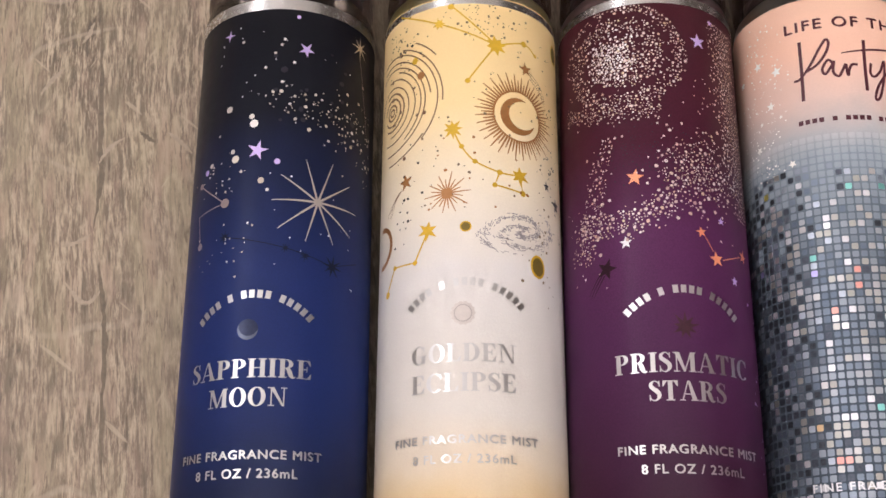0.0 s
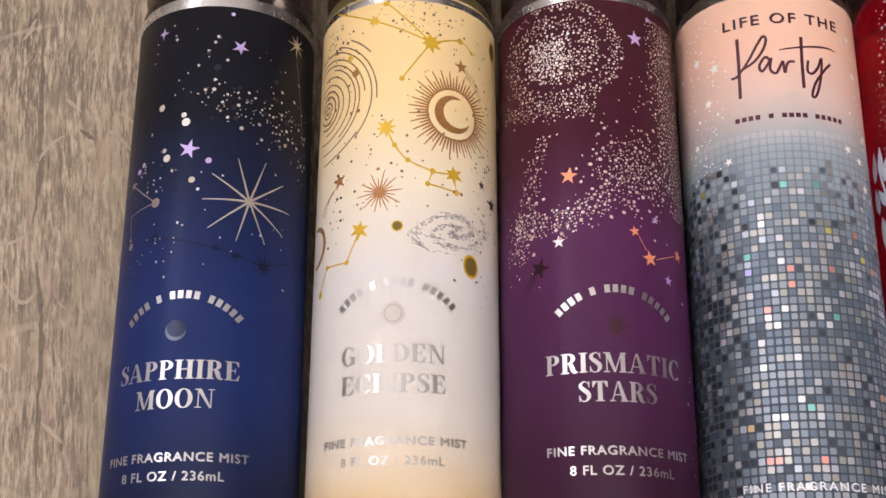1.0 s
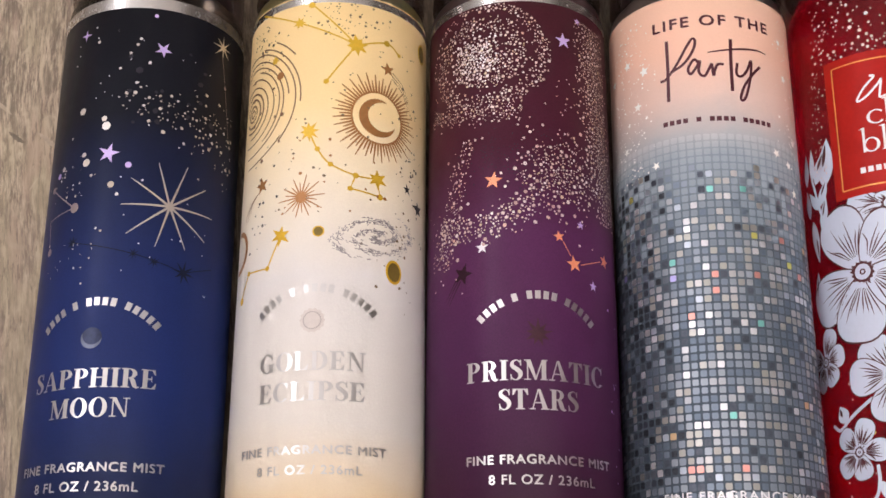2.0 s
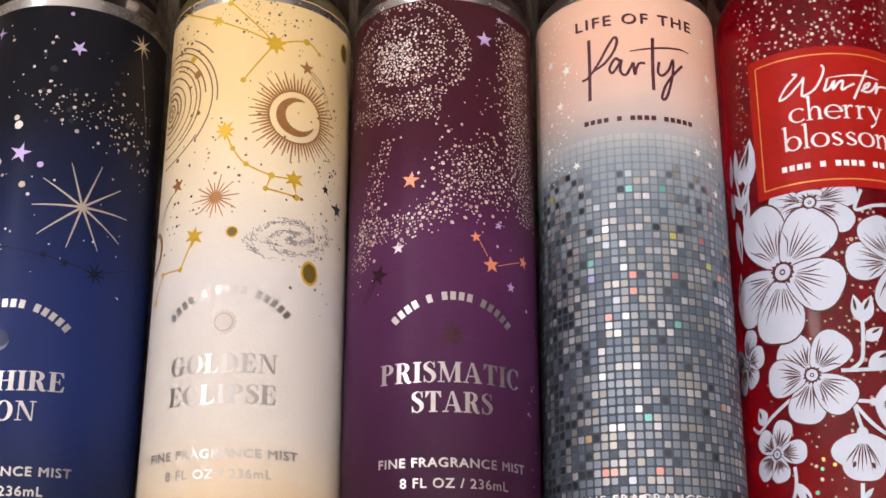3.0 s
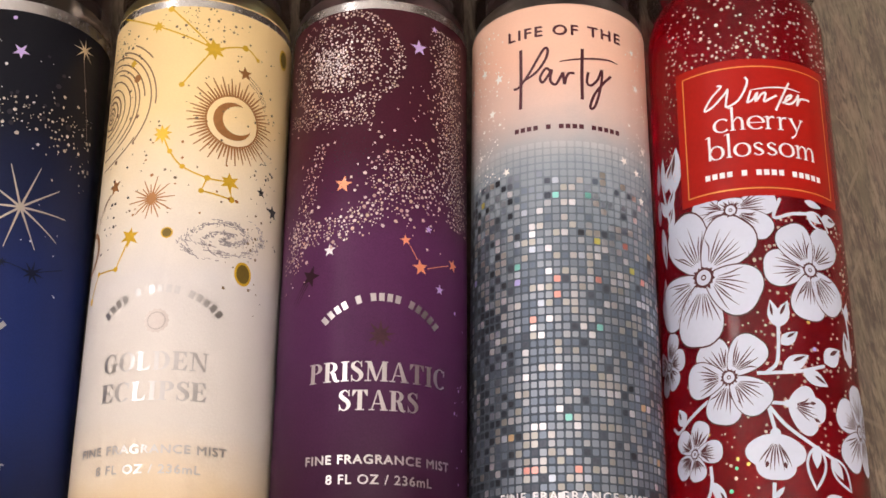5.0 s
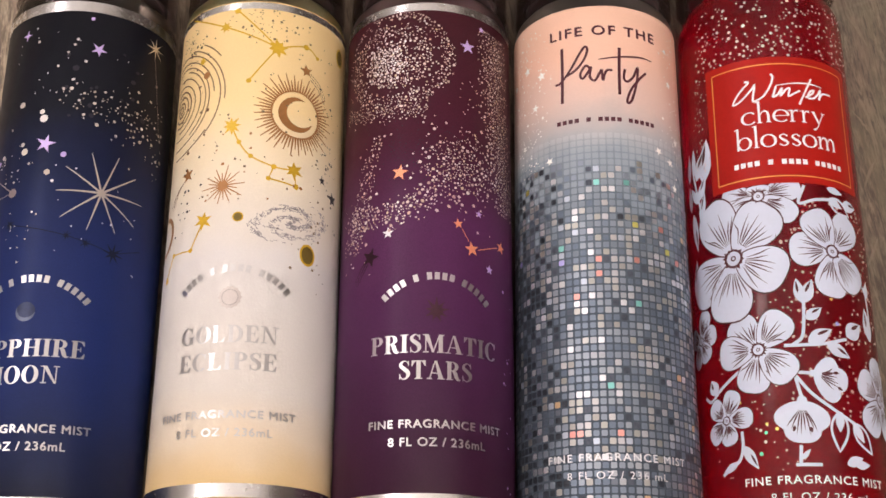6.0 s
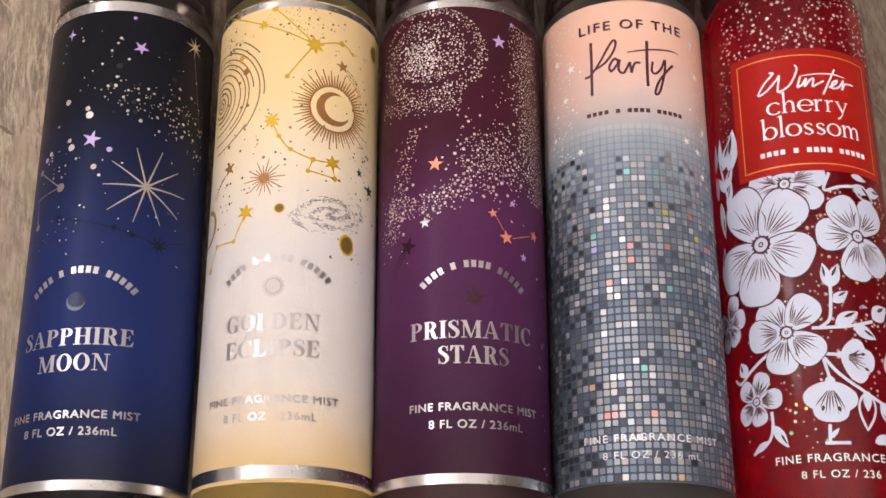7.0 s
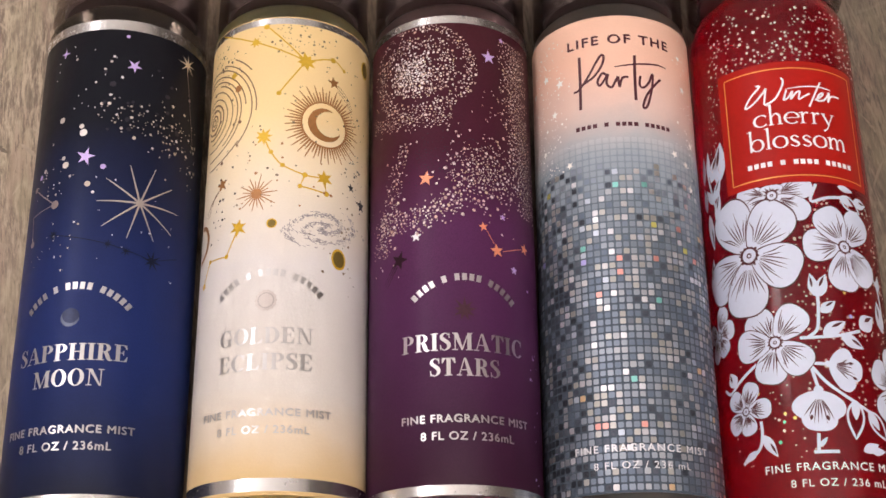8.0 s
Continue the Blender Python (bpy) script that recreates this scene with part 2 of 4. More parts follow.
OAK = wood_floor()
CRACK = plain("dark_grain", (.170, .132, .098), 0.6, 0, 0.3, 700)
SLIVER = plain("pale_grain", (.400, .318, .240), 0.55, 0, 0.22, 700)
SLIVER_DIM = plain("dull_pale_grain", (.225, .180, .130), 0.55, 0, 0.22, 700)
GAP = plain("floor_joint", (.05, .04, .032), 0.8, 0, 0.2, 200)
WALL = plain("wall_paint", (.50, .48, .46), 0.7, 0, 0.04, 60)
DIMMING_WALL = plain("dimming_wall", (.10, .085, .075), 0.7, 0, 0.05, 60)
CEIL = plain("ceiling_paint", (.88, .87, .85), 0.8, 0, 0.03, 60)
TRIM = plain("white_trim", (.78, .77, .75), 0.4, 0, 0.03, 80)
GLASS = Nodes("window_glass").set(Base_Color=rgb(1, 1, 1), Roughness=0.0, IOR=1.45, Transmission_Weight=1.0).m

# ---- building helpers ----


def part(name, bm, material, parent=None, label="", smooth=False):
    """Links a bmesh as one mesh object, under a thing or a part."""
    me = bpy.data.meshes.new(name)
    bm.to_mesh(me)
    bm.free()
    me.materials.append(material)
    if smooth:
        me.shade_smooth()
    ob = new(name, me)
    ob.parent = parent
    if label:
        ob["label"] = label
    return ob


def box(x0, y0, z0, x1, y1, z1, bevel=0.0):
    bm = bmesh.new()
    bmesh.ops.create_cube(bm, size=1, matrix=Matrix.LocRotScale(((x0 + x1) / 2, (y0 + y1) / 2, (z0 + z1) / 2), None, (x1 - x0, y1 - y0, z1 - z0)))
    if bevel:
        bmesh.ops.bevel(bm, geom=bm.edges[:], offset=bevel, segments=2, affect="EDGES")
    return bm


# ---- the room ----
T = 0.12


def structure(name, bm, mat, label, parent=None):
    return tagged(part(name, bm, mat, parent), label, name.split("_")[0], kind="structure")


floor = structure("floor", box(ROOM_W - T, ROOM_S - T, -0.06, ROOM_E + T, ROOM_N + T, -0.009), GAP, "floor of grey-brown oak-look boards with open grain")
structure("ceiling", box(ROOM_W - T, ROOM_S - T, ROOM_H, ROOM_E + T, ROOM_N + T, ROOM_H + 0.1), CEIL, "plain white painted ceiling over the room")
# unseen, coloured dark so less light bounces onto the bottles' right sides
structure("wall_east", box(ROOM_E, ROOM_S - T, -0.009, ROOM_E + T, ROOM_N + T, ROOM_H), DIMMING_WALL, "unseen wall coloured dark to dim the light from the right")
structure("wall_north", box(ROOM_W, ROOM_N, -0.009, ROOM_E, ROOM_N + T, ROOM_H), WALL, "plain off-white painted wall of the room")


def pierced(a, b, lo, hi, w0, w1):
    """The blocks of a wall from a to b round one opening: (along from, along to, z from, z to)."""
    return ((a, w0, -0.009, ROOM_H), (w1, b, -0.009, ROOM_H), (w0, w1, -0.009, lo), (w0, w1, hi, ROOM_H))


bm = bmesh.new()
for y0, y1, z0, z1 in pierced(ROOM_S - T, ROOM_N + T, WIN_LO, WIN_HI, WIN_S, WIN_N):
    bmesh.ops.create_cube(bm, size=1, matrix=Matrix.LocRotScale((ROOM_W - T / 2, (y0 + y1) / 2, (z0 + z1) / 2), None, (T, y1 - y0, z1 - z0)))
structure("wall_west", bm, WALL, "plain off-white painted wall with a high window opening")
bm = bmesh.new()
for x0, x1, z0, z1 in pierced(ROOM_W, ROOM_E, BAY_LO, BAY_HI, BAY_W, BAY_E):
    bmesh.ops.create_cube(bm, size=1, matrix=Matrix.LocRotScale(((x0 + x1) / 2, ROOM_S - T / 2, (z0 + z1) / 2), None, (x1 - x0, T, z1 - z0)))
structure("wall_south", bm, WALL, "unseen off-white painted wall with an opening added for fill light")


def make_window(name, m, wide, high):
    ob = tagged(new(name), "white-framed window with one clear pane", "window", kind="structure")
    ob.matrix_world = m
    for x0, z0, x1, z1 in ((0, 0, wide, 0.04), (0, high - 0.04, wide, high), (0, 0.04, 0.04, high - 0.04), (wide - 0.04, 0.04, wide, high - 0.04)):
        part("window_frame", box(x0, 0, z0, x1, 0.04, z1, 0.004), TRIM, ob)
    pane = part("pane", box(0.04, 0.015, 0.04, wide - 0.04, 0.021, high - 0.04), GLASS, ob)
    pane.visible_shadow = False


make_window("window_1", pose(ROOM_W - T + 0.045, WIN_S, WIN_LO, 0, 0, 90), WIN_N - WIN_S, WIN_HI - WIN_LO)
# unseen window, added round the south fill lamp
make_window("window_2", pose(BAY_W, ROOM_S - T + 0.005, BAY_LO), BAY_E - BAY_W, BAY_HI - BAY_LO)

# ---- printing on a bottle: flat shapes in millimetres (u round the bottle, s along it), bent onto the cylinder ----
R = 0.024


def bend(bm, off=0.06, cut=True):
    """Bends a flat bmesh in (u, s) millimetres onto the cylinder, off millimetres above the label."""
    if cut and bm.verts:
        us = [v.co.x for v in bm.verts]
        k = math.ceil(min(us) / 1.2)
        while k * 1.2 < max(us):
            bmesh.ops.bisect_plane(bm, geom=bm.verts[:] + bm.edges[:] + bm.faces[:], plane_co=(k * 1.2, 0, 0), plane_no=(1, 0, 0), dist=1e-5)
            k += 1
    for v in bm.verts:
        a, r = v.co.x * 0.001 / R, R + (off + v.co.z) * 0.001
        v.co = (r * math.sin(a), v.co.y * 0.001, r * math.cos(a))
    return bm


def round_normals(ob):
    """Lets the print shade as one with the round bottle."""
    me = ob.data
    me.shade_smooth()
    me.normals_split_custom_set_from_vertices([Vector((v.co.x, 0, v.co.z)).normalized() for v in me.vertices])
    return ob


def flat(polys):
    bm = bmesh.new()
    for p in polys:
        f = bm.faces.new([bm.verts.new((x, y, 0)) for x, y in p])
        f.normal_update()
        if f.normal.z < 0:
            f.normal_flip()
    bmesh.ops.remove_doubles(bm, verts=bm.verts[:], dist=1e-4)
    big = [f for f in bm.faces if len(f.verts) > 4]
    if big:
        bmesh.ops.triangulate(bm, faces=big)
    return bm


def ink(name, polys, material, parent, off=0.06, label="", cut=True):
    bm = polys if isinstance(polys, bmesh.types.BMesh) else flat(polys)
    return round_normals(part(name, bend(bm, off, cut), material, parent, label))


def curve_through(pts, n=6):
    """A smooth line through the points (each point may carry a width)."""
    p = [np.array(q, float) for q in pts]
    p = [2 * p[0] - p[1]] + p + [2 * p[-1] - p[-2]]
    out = []
    for a, b, c, d in zip(p, p[1:], p[2:], p[3:]):
        for i in range(n):
            t = i / n
            out.append(0.5 * (2 * b + (c - a) * t + (2 * a - 5 * b + 4 * c - d) * t * t + (3 * b - a - 3 * c + d) * t ** 3))
    return out + [p[-2]]


def stroke(pts, width=None, taper=(1.0, 1.0)):
    """A line drawn with a pen: quads along pts; each point is (x, y) or (x, y, width)."""
    p = [np.array(q, float) for q in pts]
    left, right = [], []
    for i, q in enumerate(p):
        d = p[min(i + 1, len(p) - 1)][:2] - p[max(i - 1, 0)][:2]
        d = d / (np.hypot(*d) or 1)
        f = i / (len(p) - 1)
        w = q[2] if len(q) > 2 else width * (taper[0] + (taper[1] - taper[0]) * f)
        o = np.array((-d[1], d[0])) * w / 2
        left.append(q[:2] + o)
        right.append(q[:2] - o)
    return [[left[i], right[i], right[i + 1], left[i + 1]] for i in range(len(p) - 1)]


def disc(x, y, r, n=10, ry=None, turn=0.0):
    ry = ry or r
    c, s = math.cos(turn), math.sin(turn)
    return [(x + r * math.cos(a) * c - ry * math.sin(a) * s, y + r * math.cos(a) * s + ry * math.sin(a) * c) for a in (2 * math.pi * i / n for i in range(n))]


def star(x, y, r, n=5, inner=0.42, turn=90.0, wobble=0.0):
    out = []
    for i in range(2 * n):
        a = radians(turn) + math.pi * i / n
        q = r * (inner if i % 2 else 1 + random.uniform(-wobble, wobble))
        out.append((x + q * math.cos(a), y + q * math.sin(a)))
    return out


def arc(x, y, r, a0, a1, width, n=None, ry=None):
    ry = ry or r
    n = n or max(4, int(abs(a1 - a0) / 6))
    return stroke([(x + r * math.cos(radians(a0 + (a1 - a0) * i / n)), y + ry * math.sin(radians(a0 + (a1 - a0) * i / n))) for i in range(n + 1)], width)


def crescent(x, y, r, a0, sweep, thick):
    """A moon's sickle: the outer arc from a0 through sweep degrees, thickest in its middle."""
    out = []
    for i in range(30):
        (c0, s0, w0), (c1, s1, w1) = ((math.cos(radians(a0 + k * sweep / 30)), math.sin(radians(a0 + k * sweep / 30)), thick * math.sin(math.pi * k / 30) ** 0.8) for k in (i, i + 1))
        out.append([(x + r * c0, y + r * s0), (x + r * c1, y + r * s1), (x + (r - w1) * c1, y + (r - w1) * s1), (x + (r - w0) * c0, y + (r - w0) * s0)])
    return out


def font(text, u0, u1, base, cap, bold=0.0, space=1.0, thin=0.0):
    """Words in the built-in font, fitted between u0 and u1 on a baseline, capitals cap millimetres high."""
    data = bpy.data.curves.new("writing", "FONT")
    data.body, data.space_character, data.resolution_u, data.offset = text, space, 4, -thin
    ob = new("writing", data)
    bpy.context.view_layer.update()
    me = bpy.data.meshes.new_from_object(ob.evaluated_get(bpy.context.evaluated_depsgraph_get()))
    bpy.data.objects.remove(ob)
    bm = bmesh.new()
    bm.from_mesh(me)
    bpy.data.meshes.remove(me)
    xs = [v.co.x for v in bm.verts]
    x0, x1 = min(xs), max(xs)
    for v in bm.verts:
        v.co = (u0 + (v.co.x - x0) / (x1 - x0) * (u1 - u0), base + v.co.y / 0.729 * cap, 0)
    if bold:
        # a second strike beside and a third above the first make the strokes bolder
        first = bm.verts[:] + bm.edges[:] + bm.faces[:]
        for dx, dy, dz in ((bold * 8 * cap, 0, 0.004), (bold * 4 * cap, bold * 4 * cap, 0.008)):
            copy = bmesh.ops.duplicate(bm, geom=first)["geom"]
            for v in copy:
                if isinstance(v, bmesh.types.BMVert):
                    v.co += Vector((dx - bold * 4 * cap, dy - bold * 2 * cap, dz))
    return bm


# ---- a bold roman alphabet of thick stems, hairlines and slab serifs; capitals are 1 high ----
STEM, HAIR = 0.20, 0.055


def bar(x0, y0, x1, y1):
    return [(x0, y0), (x1, y0), (x1, y1), (x0, y1)]


def foot(x, y, w=0.34):
    return bar(x - w / 2, y, x + w / 2, y + HAIR) if y < 0.5 else bar(x - w / 2, y - HAIR, x + w / 2, y)


def upright(x, w=STEM, serif=0.36):
    return [bar(x - w / 2, HAIR, x + w / 2, 1 - HAIR), foot(x, 0, serif), foot(x, 1, serif)]


def bowl(x, y, rx, ry, thick, thin, a0, a1, n=18):
    pts = []
    for i in range(n + 1):
        a = radians(a0 + (a1 - a0) * i / n)
        pts.append(((x + rx * math.cos(a), y + ry * math.sin(a)), (x + (rx - thick) * math.cos(a), y + (ry - thin) * math.sin(a))))
    return [[p[0], q[0], q[1], p[1]] for p, q in zip(pts, pts[1:])]


def slant(xa, xb, w):
    """A diagonal from the baseline at xa to the cap line at xb."""
    return [(xa - w / 2, 0.02), (xa + w / 2, 0.02), (xb + w / 2, 0.98), (xb - w / 2, 0.98)]


def letter(ch):
    """The faces of one letter, and its width."""
    if ch == "I":
        return upright(0.19), 0.38
    if ch == "H":
        return upright(0.19) + upright(0.66) + [bar(0.28, 0.48, 0.57, 0.48 + HAIR)], 0.85
    if ch in "EL":
        f = upright(0.19) + [bar(0.28, 0, 0.62, HAIR), [(0.62, 0), (0.66, 0.30), (0.62, 0.30), (0.48, 0.05)]]
        if ch == "E":
            f += [bar(0.28, 1 - HAIR, 0.60, 1), [(0.60, 1), (0.63, 0.72), (0.59, 0.72), (0.46, 0.95)], bar(0.28, 0.49, 0.46, 0.49 + HAIR), bar(0.44, 0.38, 0.48, 0.66)]
        return f, 0.68
    if ch == "T":
        return [bar(0.26, HAIR, 0.46, 1), foot(0.36, 0, 0.38), bar(0.03, 1 - HAIR, 0.69, 1), [(0.02, 0.70), (0.06, 0.70), (0.20, 0.95), (0.03, 1)], [(0.70, 0.70), (0.66, 0.70), (0.52, 0.95), (0.69, 1)]], 0.72
    if ch in "PR":
        f = upright(0.19) + bowl(0.34, 0.74, 0.31, 0.26, 0.19, HAIR, -90, 90) + [bar(0.28, 1 - HAIR, 0.34, 1), bar(0.28, 0.48, 0.34, 0.48 + HAIR)]
        if ch == "R":
            f += stroke(curve_through([(0.36, 0.50, 0.10), (0.47, 0.40, 0.19), (0.55, 0.15, 0.19), (0.64, 0.03, 0.12), (0.75, 0.06, 0.05)]))
            return f, 0.76
        return f, 0.68
    if ch == "D":
        return upright(0.19) + bowl(0.34, 0.5, 0.42, 0.5, 0.20, HAIR, -90, 90, 24) + [bar(0.28, 1 - HAIR, 0.34, 1), bar(0.28, 0, 0.34, HAIR)], 0.80
    if ch == "O":
        return bowl(0.41, 0.5, 0.39, 0.52, 0.20, HAIR, 0, 360, 40), 0.82
    if ch in "CG":
        f = bowl(0.41, 0.5, 0.39, 0.52, 0.20, HAIR, 48, 318, 32) + [[(0.64, 0.66), (0.68, 0.66), (0.69, 0.98), (0.65, 0.98), (0.60, 0.88)]]
        if ch == "G":
            return f + [bar(0.54, 0.02, 0.73, 0.40), bar(0.46, 0.40, 0.79, 0.40 + HAIR)], 0.82
        return f, 0.74
    if ch == "S":
        s = [(.49, .72, .04), (.46, .86, .05), (.30, .985, .05), (.13, .87, .13), (.13, .70, .18), (.28, .56, .2), (.44, .40, .2), (.47, .22, .17), (.38, .06, .09), (.24, .01, .05), (.10, .12, .05), (.06, .29, .04)]
        return stroke(curve_through(s)) + [bar(.46, .70, .50, 1.0), bar(.05, 0, .09, .30)], 0.56
    if ch == "A":
        return [slant(0.12, 0.38, HAIR), [(0.56, 0.02), (0.79, 0.02), (0.47, 1.0), (0.36, 1.0)], bar(0.20, 0.30, 0.62, 0.30 + HAIR), foot(0.12, 0, 0.26), foot(0.67, 0, 0.36)], 0.84
    if ch == "N":
        return [bar(0.15, HAIR, 0.15 + HAIR, 1), bar(0.70, 0, 0.70 + HAIR, 1 - HAIR), [(0.10, 1), (0.30, 1), (0.755, 0), (0.66, 0)], foot(0.18, 0, 0.28), foot(0.73, 1, 0.28), bar(0.02, 1 - HAIR, 0.2, 1)], 0.88
    # M
    return [bar(0.14, HAIR, 0.14 + HAIR, 1), [(0.08, 1), (0.30, 1), (0.56, 0.05), (0.47, 0.0)], [(0.47, 0), (0.53, 0), (0.84, 1), (0.78, 1)], bar(0.76, HAIR, 0.96, 1), foot(0.165, 0, 0.28), foot(0.86, 0, 0.34), bar(0.84, 1 - HAIR, 1.02, 1), bar(0.02, 1 - HAIR, 0.2, 1)], 1.04


def roman(text, u0, u1, base, cap):
    """A word in the roman alphabet, fitted between u0 and u1."""
    polys, x = [], 0.0
    for ch in text:
        faces, w = letter(ch)
        polys += [[(px + x, py) for px, py in f] for f in faces]
        x += w + 0.045
    k = (u1 - u0) / (x - 0.045)
    return [[(u0 + px * k, base + py * cap) for px, py in f] for f in polys]


def arched_bars(x, y, r, a0, a1, words, high):
    """A name set in an arch, kept to plain bars: one short bar for each sign."""
    total = sum(words) + 0.8 * (len(words) - 1)
    step, pos, out = (a1 - a0) / total, 0.0, []
    for w in words:
        for i in range(w):
            a = radians(a0 + (pos + 0.5) * step)
            half = abs(radians(step)) * r * 0.33
            d, q = np.array((math.cos(a), math.sin(a))), np.array((-math.sin(a), math.cos(a)))
            c = np.array((x, y)) + d * r
            out.append([c - q * half - d * high / 2, c + q * half - d * high / 2, c + q * half + d * high / 2, c - q * half + d * high / 2])
            pos += 1
        pos += 0.8
    return out


def level_bars(u0, u1, base, high, words):
    total = sum(words) + 0.9 * (len(words) - 1)
    step, pos, out = (u1 - u0) / total, 0.0, []
    for w in words:
        for i in range(w):
            out.append(bar(u0 + (pos + 0.15) * step, base, u0 + (pos + 0.85) * step, base + high))
            pos += 1
        pos += 0.9
    return out


NAME_WORDS = (4, 1, 4, 5)

# ---- the bottles ----


def lathe(profile, seg=128, closed=True):
    """A turned shape: (radius, place along the bottle) in millimetres, round the bottle's own axis."""
    bm = bmesh.new()
    rings = []
    for r, s in profile:
        if r < 1e-6:
            rings.append([bm.verts.new((0, s * 0.001, 0))])
        else:
            rings.append([bm.verts.new((r * 0.001 * math.sin(2 * math.pi * i / seg), s * 0.001, r * 0.001 * math.cos(2 * math.pi * i / seg))) for i in range(seg)])
    pairs = list(zip(rings, rings[1:])) + ([(rings[-1], rings[0])] if closed else [])
    for a, b in pairs:
        for i in range(seg):
            j = (i + 1) % seg
            if len(a) == 1 and len(b) == 1:
                continue
            if len(a) == 1:
                bm.faces.new((a[0], b[j], b[i]))
            elif len(b) == 1:
                bm.faces.new((a[i], a[j], b[0]))
            else:
                bm.faces.new((a[i], a[j], b[j], b[i]))
    bmesh.ops.recalc_face_normals(bm, faces=bm.faces[:])
    return bm


def turned(name, profile, material, parent, label="", closed=True):
    ob = part(name, lathe(profile, closed=closed), material, parent, label)
    ob.data.set_sharp_from_angle(angle=radians(35))
    return ob


def spray_bottle(x, turn, fill, text, body_r=23.7, up=0.0):
    """A bottle lying on the floor, its cap away from the camera: body, neck collar, pump and clear cap."""
    thing = tagged(new("spray_bottle"), text, "bottle", group="row of spray bottles")
    thing.matrix_world = pose(x, 0, R, 0, 0, turn)
    b = body_r
    turned("body", [(0, -97.5), (14, -97.5), (17.5, -100), (b - 3, -100), (b - 0.8, -99.2), (b, -97), (b, 54), (b - 0.5, 56 + up * 0.2), (b - 2.2, 58.2 + up * 0.5), (b - 6, 60.2 + up * 0.8), (14, 61.5 + up), (12, 63 + up), (12, 70 + up), (0, 70 + up)], fill, thing, closed=False)
    # collar made wide and dark so the clear shoulder reads as shaded
    turned("collar", [(12.4, 63.2 + up), (19.6, 63.2 + up), (20.2, 64 + up), (20.2, 74 + up), (12.4, 74 + up)], COLLAR, thing, "pump collar, made wide and dark to shade the shoulder")
    turned("pump", [(0, 74.2 + up), (13, 74.2 + up), (13.4, 75 + up), (13.4, 84 + up), (11, 87.5 + up), (8, 88.5 + up), (0, 88.5 + up)], PUMP, thing, "pale grey spray head", closed=False)
    turned("cap", [(b - 1.6, 61.2 + up), (b - 0.3, 61.2 + up), (b - 0.3, 99 + up), (b - 1.5, 101 + up), (b - 4, 101.6 + up), (0, 101.6 + up), (0, 100.2 + up), (b - 4, 100.2 + up), (b - 1.6, 98.5 + up)], CLEAR, thing, "clear plastic cap", closed=True)
    return thing


def sleeve(thing, lo, hi, material, label=""):
    return turned("label", [(23.76, lo), (23.98, lo), (24.0, lo + 0.03), (24.0, hi - 0.03), (23.98, hi), (23.76, hi)], material, thing, label)


def band(label_part, lo, hi):
    return turned("foil_band", [(24.004, lo), (24.04, lo), (24.04, hi), (24.004, hi)], BAND, label_part, "polished silver foil band")


def dots(n, place, small, big, seed, sides=6, gap=0.06):
    """Printed dots that keep clear of each other: place(rng) gives (u, s) or None."""
    rng = random.Random(seed)
    out, cells = [], {}
    for _ in range(n * 12):
        if len(out) == n:
            break
        q = place(rng)
        if not q:
            continue
        r = small + (big - small) * rng.random() ** 2.2
        cu, cs = math.floor(q[0] / 1.4), math.floor(q[1] / 1.4)
        near = (d for a in (-1, 0, 1) for b in (-1, 0, 1) for d in cells.get((cu + a, cs + b), ()))
        if any(math.hypot(q[0] - x, q[1] - y) < r + k + gap for x, y, k in near):
            continue
        cells.setdefault((cu, cs), []).append((*q, r))
        out.append(disc(q[0], q[1], r, sides, r * rng.uniform(0.75, 1.0), rng.random() * 3))
    return out


def stuff_ink(name, polys, material, parent, off=0.06, label=""):
    ob = ink(name, polys, material, parent, off, label)
    ob["kind"] = "stuff"
    return ob


def dust(name, polys, material, parent, label="", off=0.07):
    ob = ink(name, polys, material, parent, off, label, cut=False)
    ob["kind"] = "stuff"
    return ob


# the navy bottle
navy = spray_bottle(-0.09924, 1.08, FILL_GREEN, "navy blue spray bottle with silver star print lying on the boards")
lab = sleeve(navy, -90.4, 51.6, NAVY, "navy label fading to black at the shoulder")
band(lab, 48.2, 51.5)
band(lab, -90.3, -87.8)
ink("lettering", roman("SAPPHIRE", -18.9, 12.8, -52.8, 4.6), SILVER, lab)
ink("lettering", roman("MOON", -12.7, 7.1, -59.7, 4.5), SILVER, lab)
ink("lettering", font("FINE FRAGRANCE MIST", -20.5, 16.0, -72.1, 2.1, 0.020, 1.12), SILVER, lab)
ink("lettering", font("8 FL OZ / 236mL", -15.0, 10.2, -76.5, 2.2, 0.014, 1.12), SILVER, lab)
stuff_ink("name_print", arched_bars(-2.35, -52.8, 20.9, 135.5, 44.5, NAME_WORDS, 2.0), SILVER, lab)
ink("crescent", [disc(-3.15, -40.9, 2.6, 24)], NAVY_FOIL, lab, label="dark blue foil moon")
ink("crescent", crescent(-3.15, -40.9, 2.6, 150, 210, 1.0), DUSKY_DARK, lab, 0.09)
ink("star", [star(8.3, 36.3, 2.3, 5, 0.36, 60, 0.1)], LILAC, lab)
ink("star", [star(-3.2, 6.7, 2.9, 5, 0.36, 75, 0.12)], LILAC, lab)
ink("star", [star(-13.5, 42.2, 1.9, 4, 0.26, 85)], LILAC, lab)
ink("star", [star(25.7, 43.0, 3.6, 8, 0.22, 90, 0.15)], GOLD_FOIL, lab)
rng = random.Random(3)
rays = []
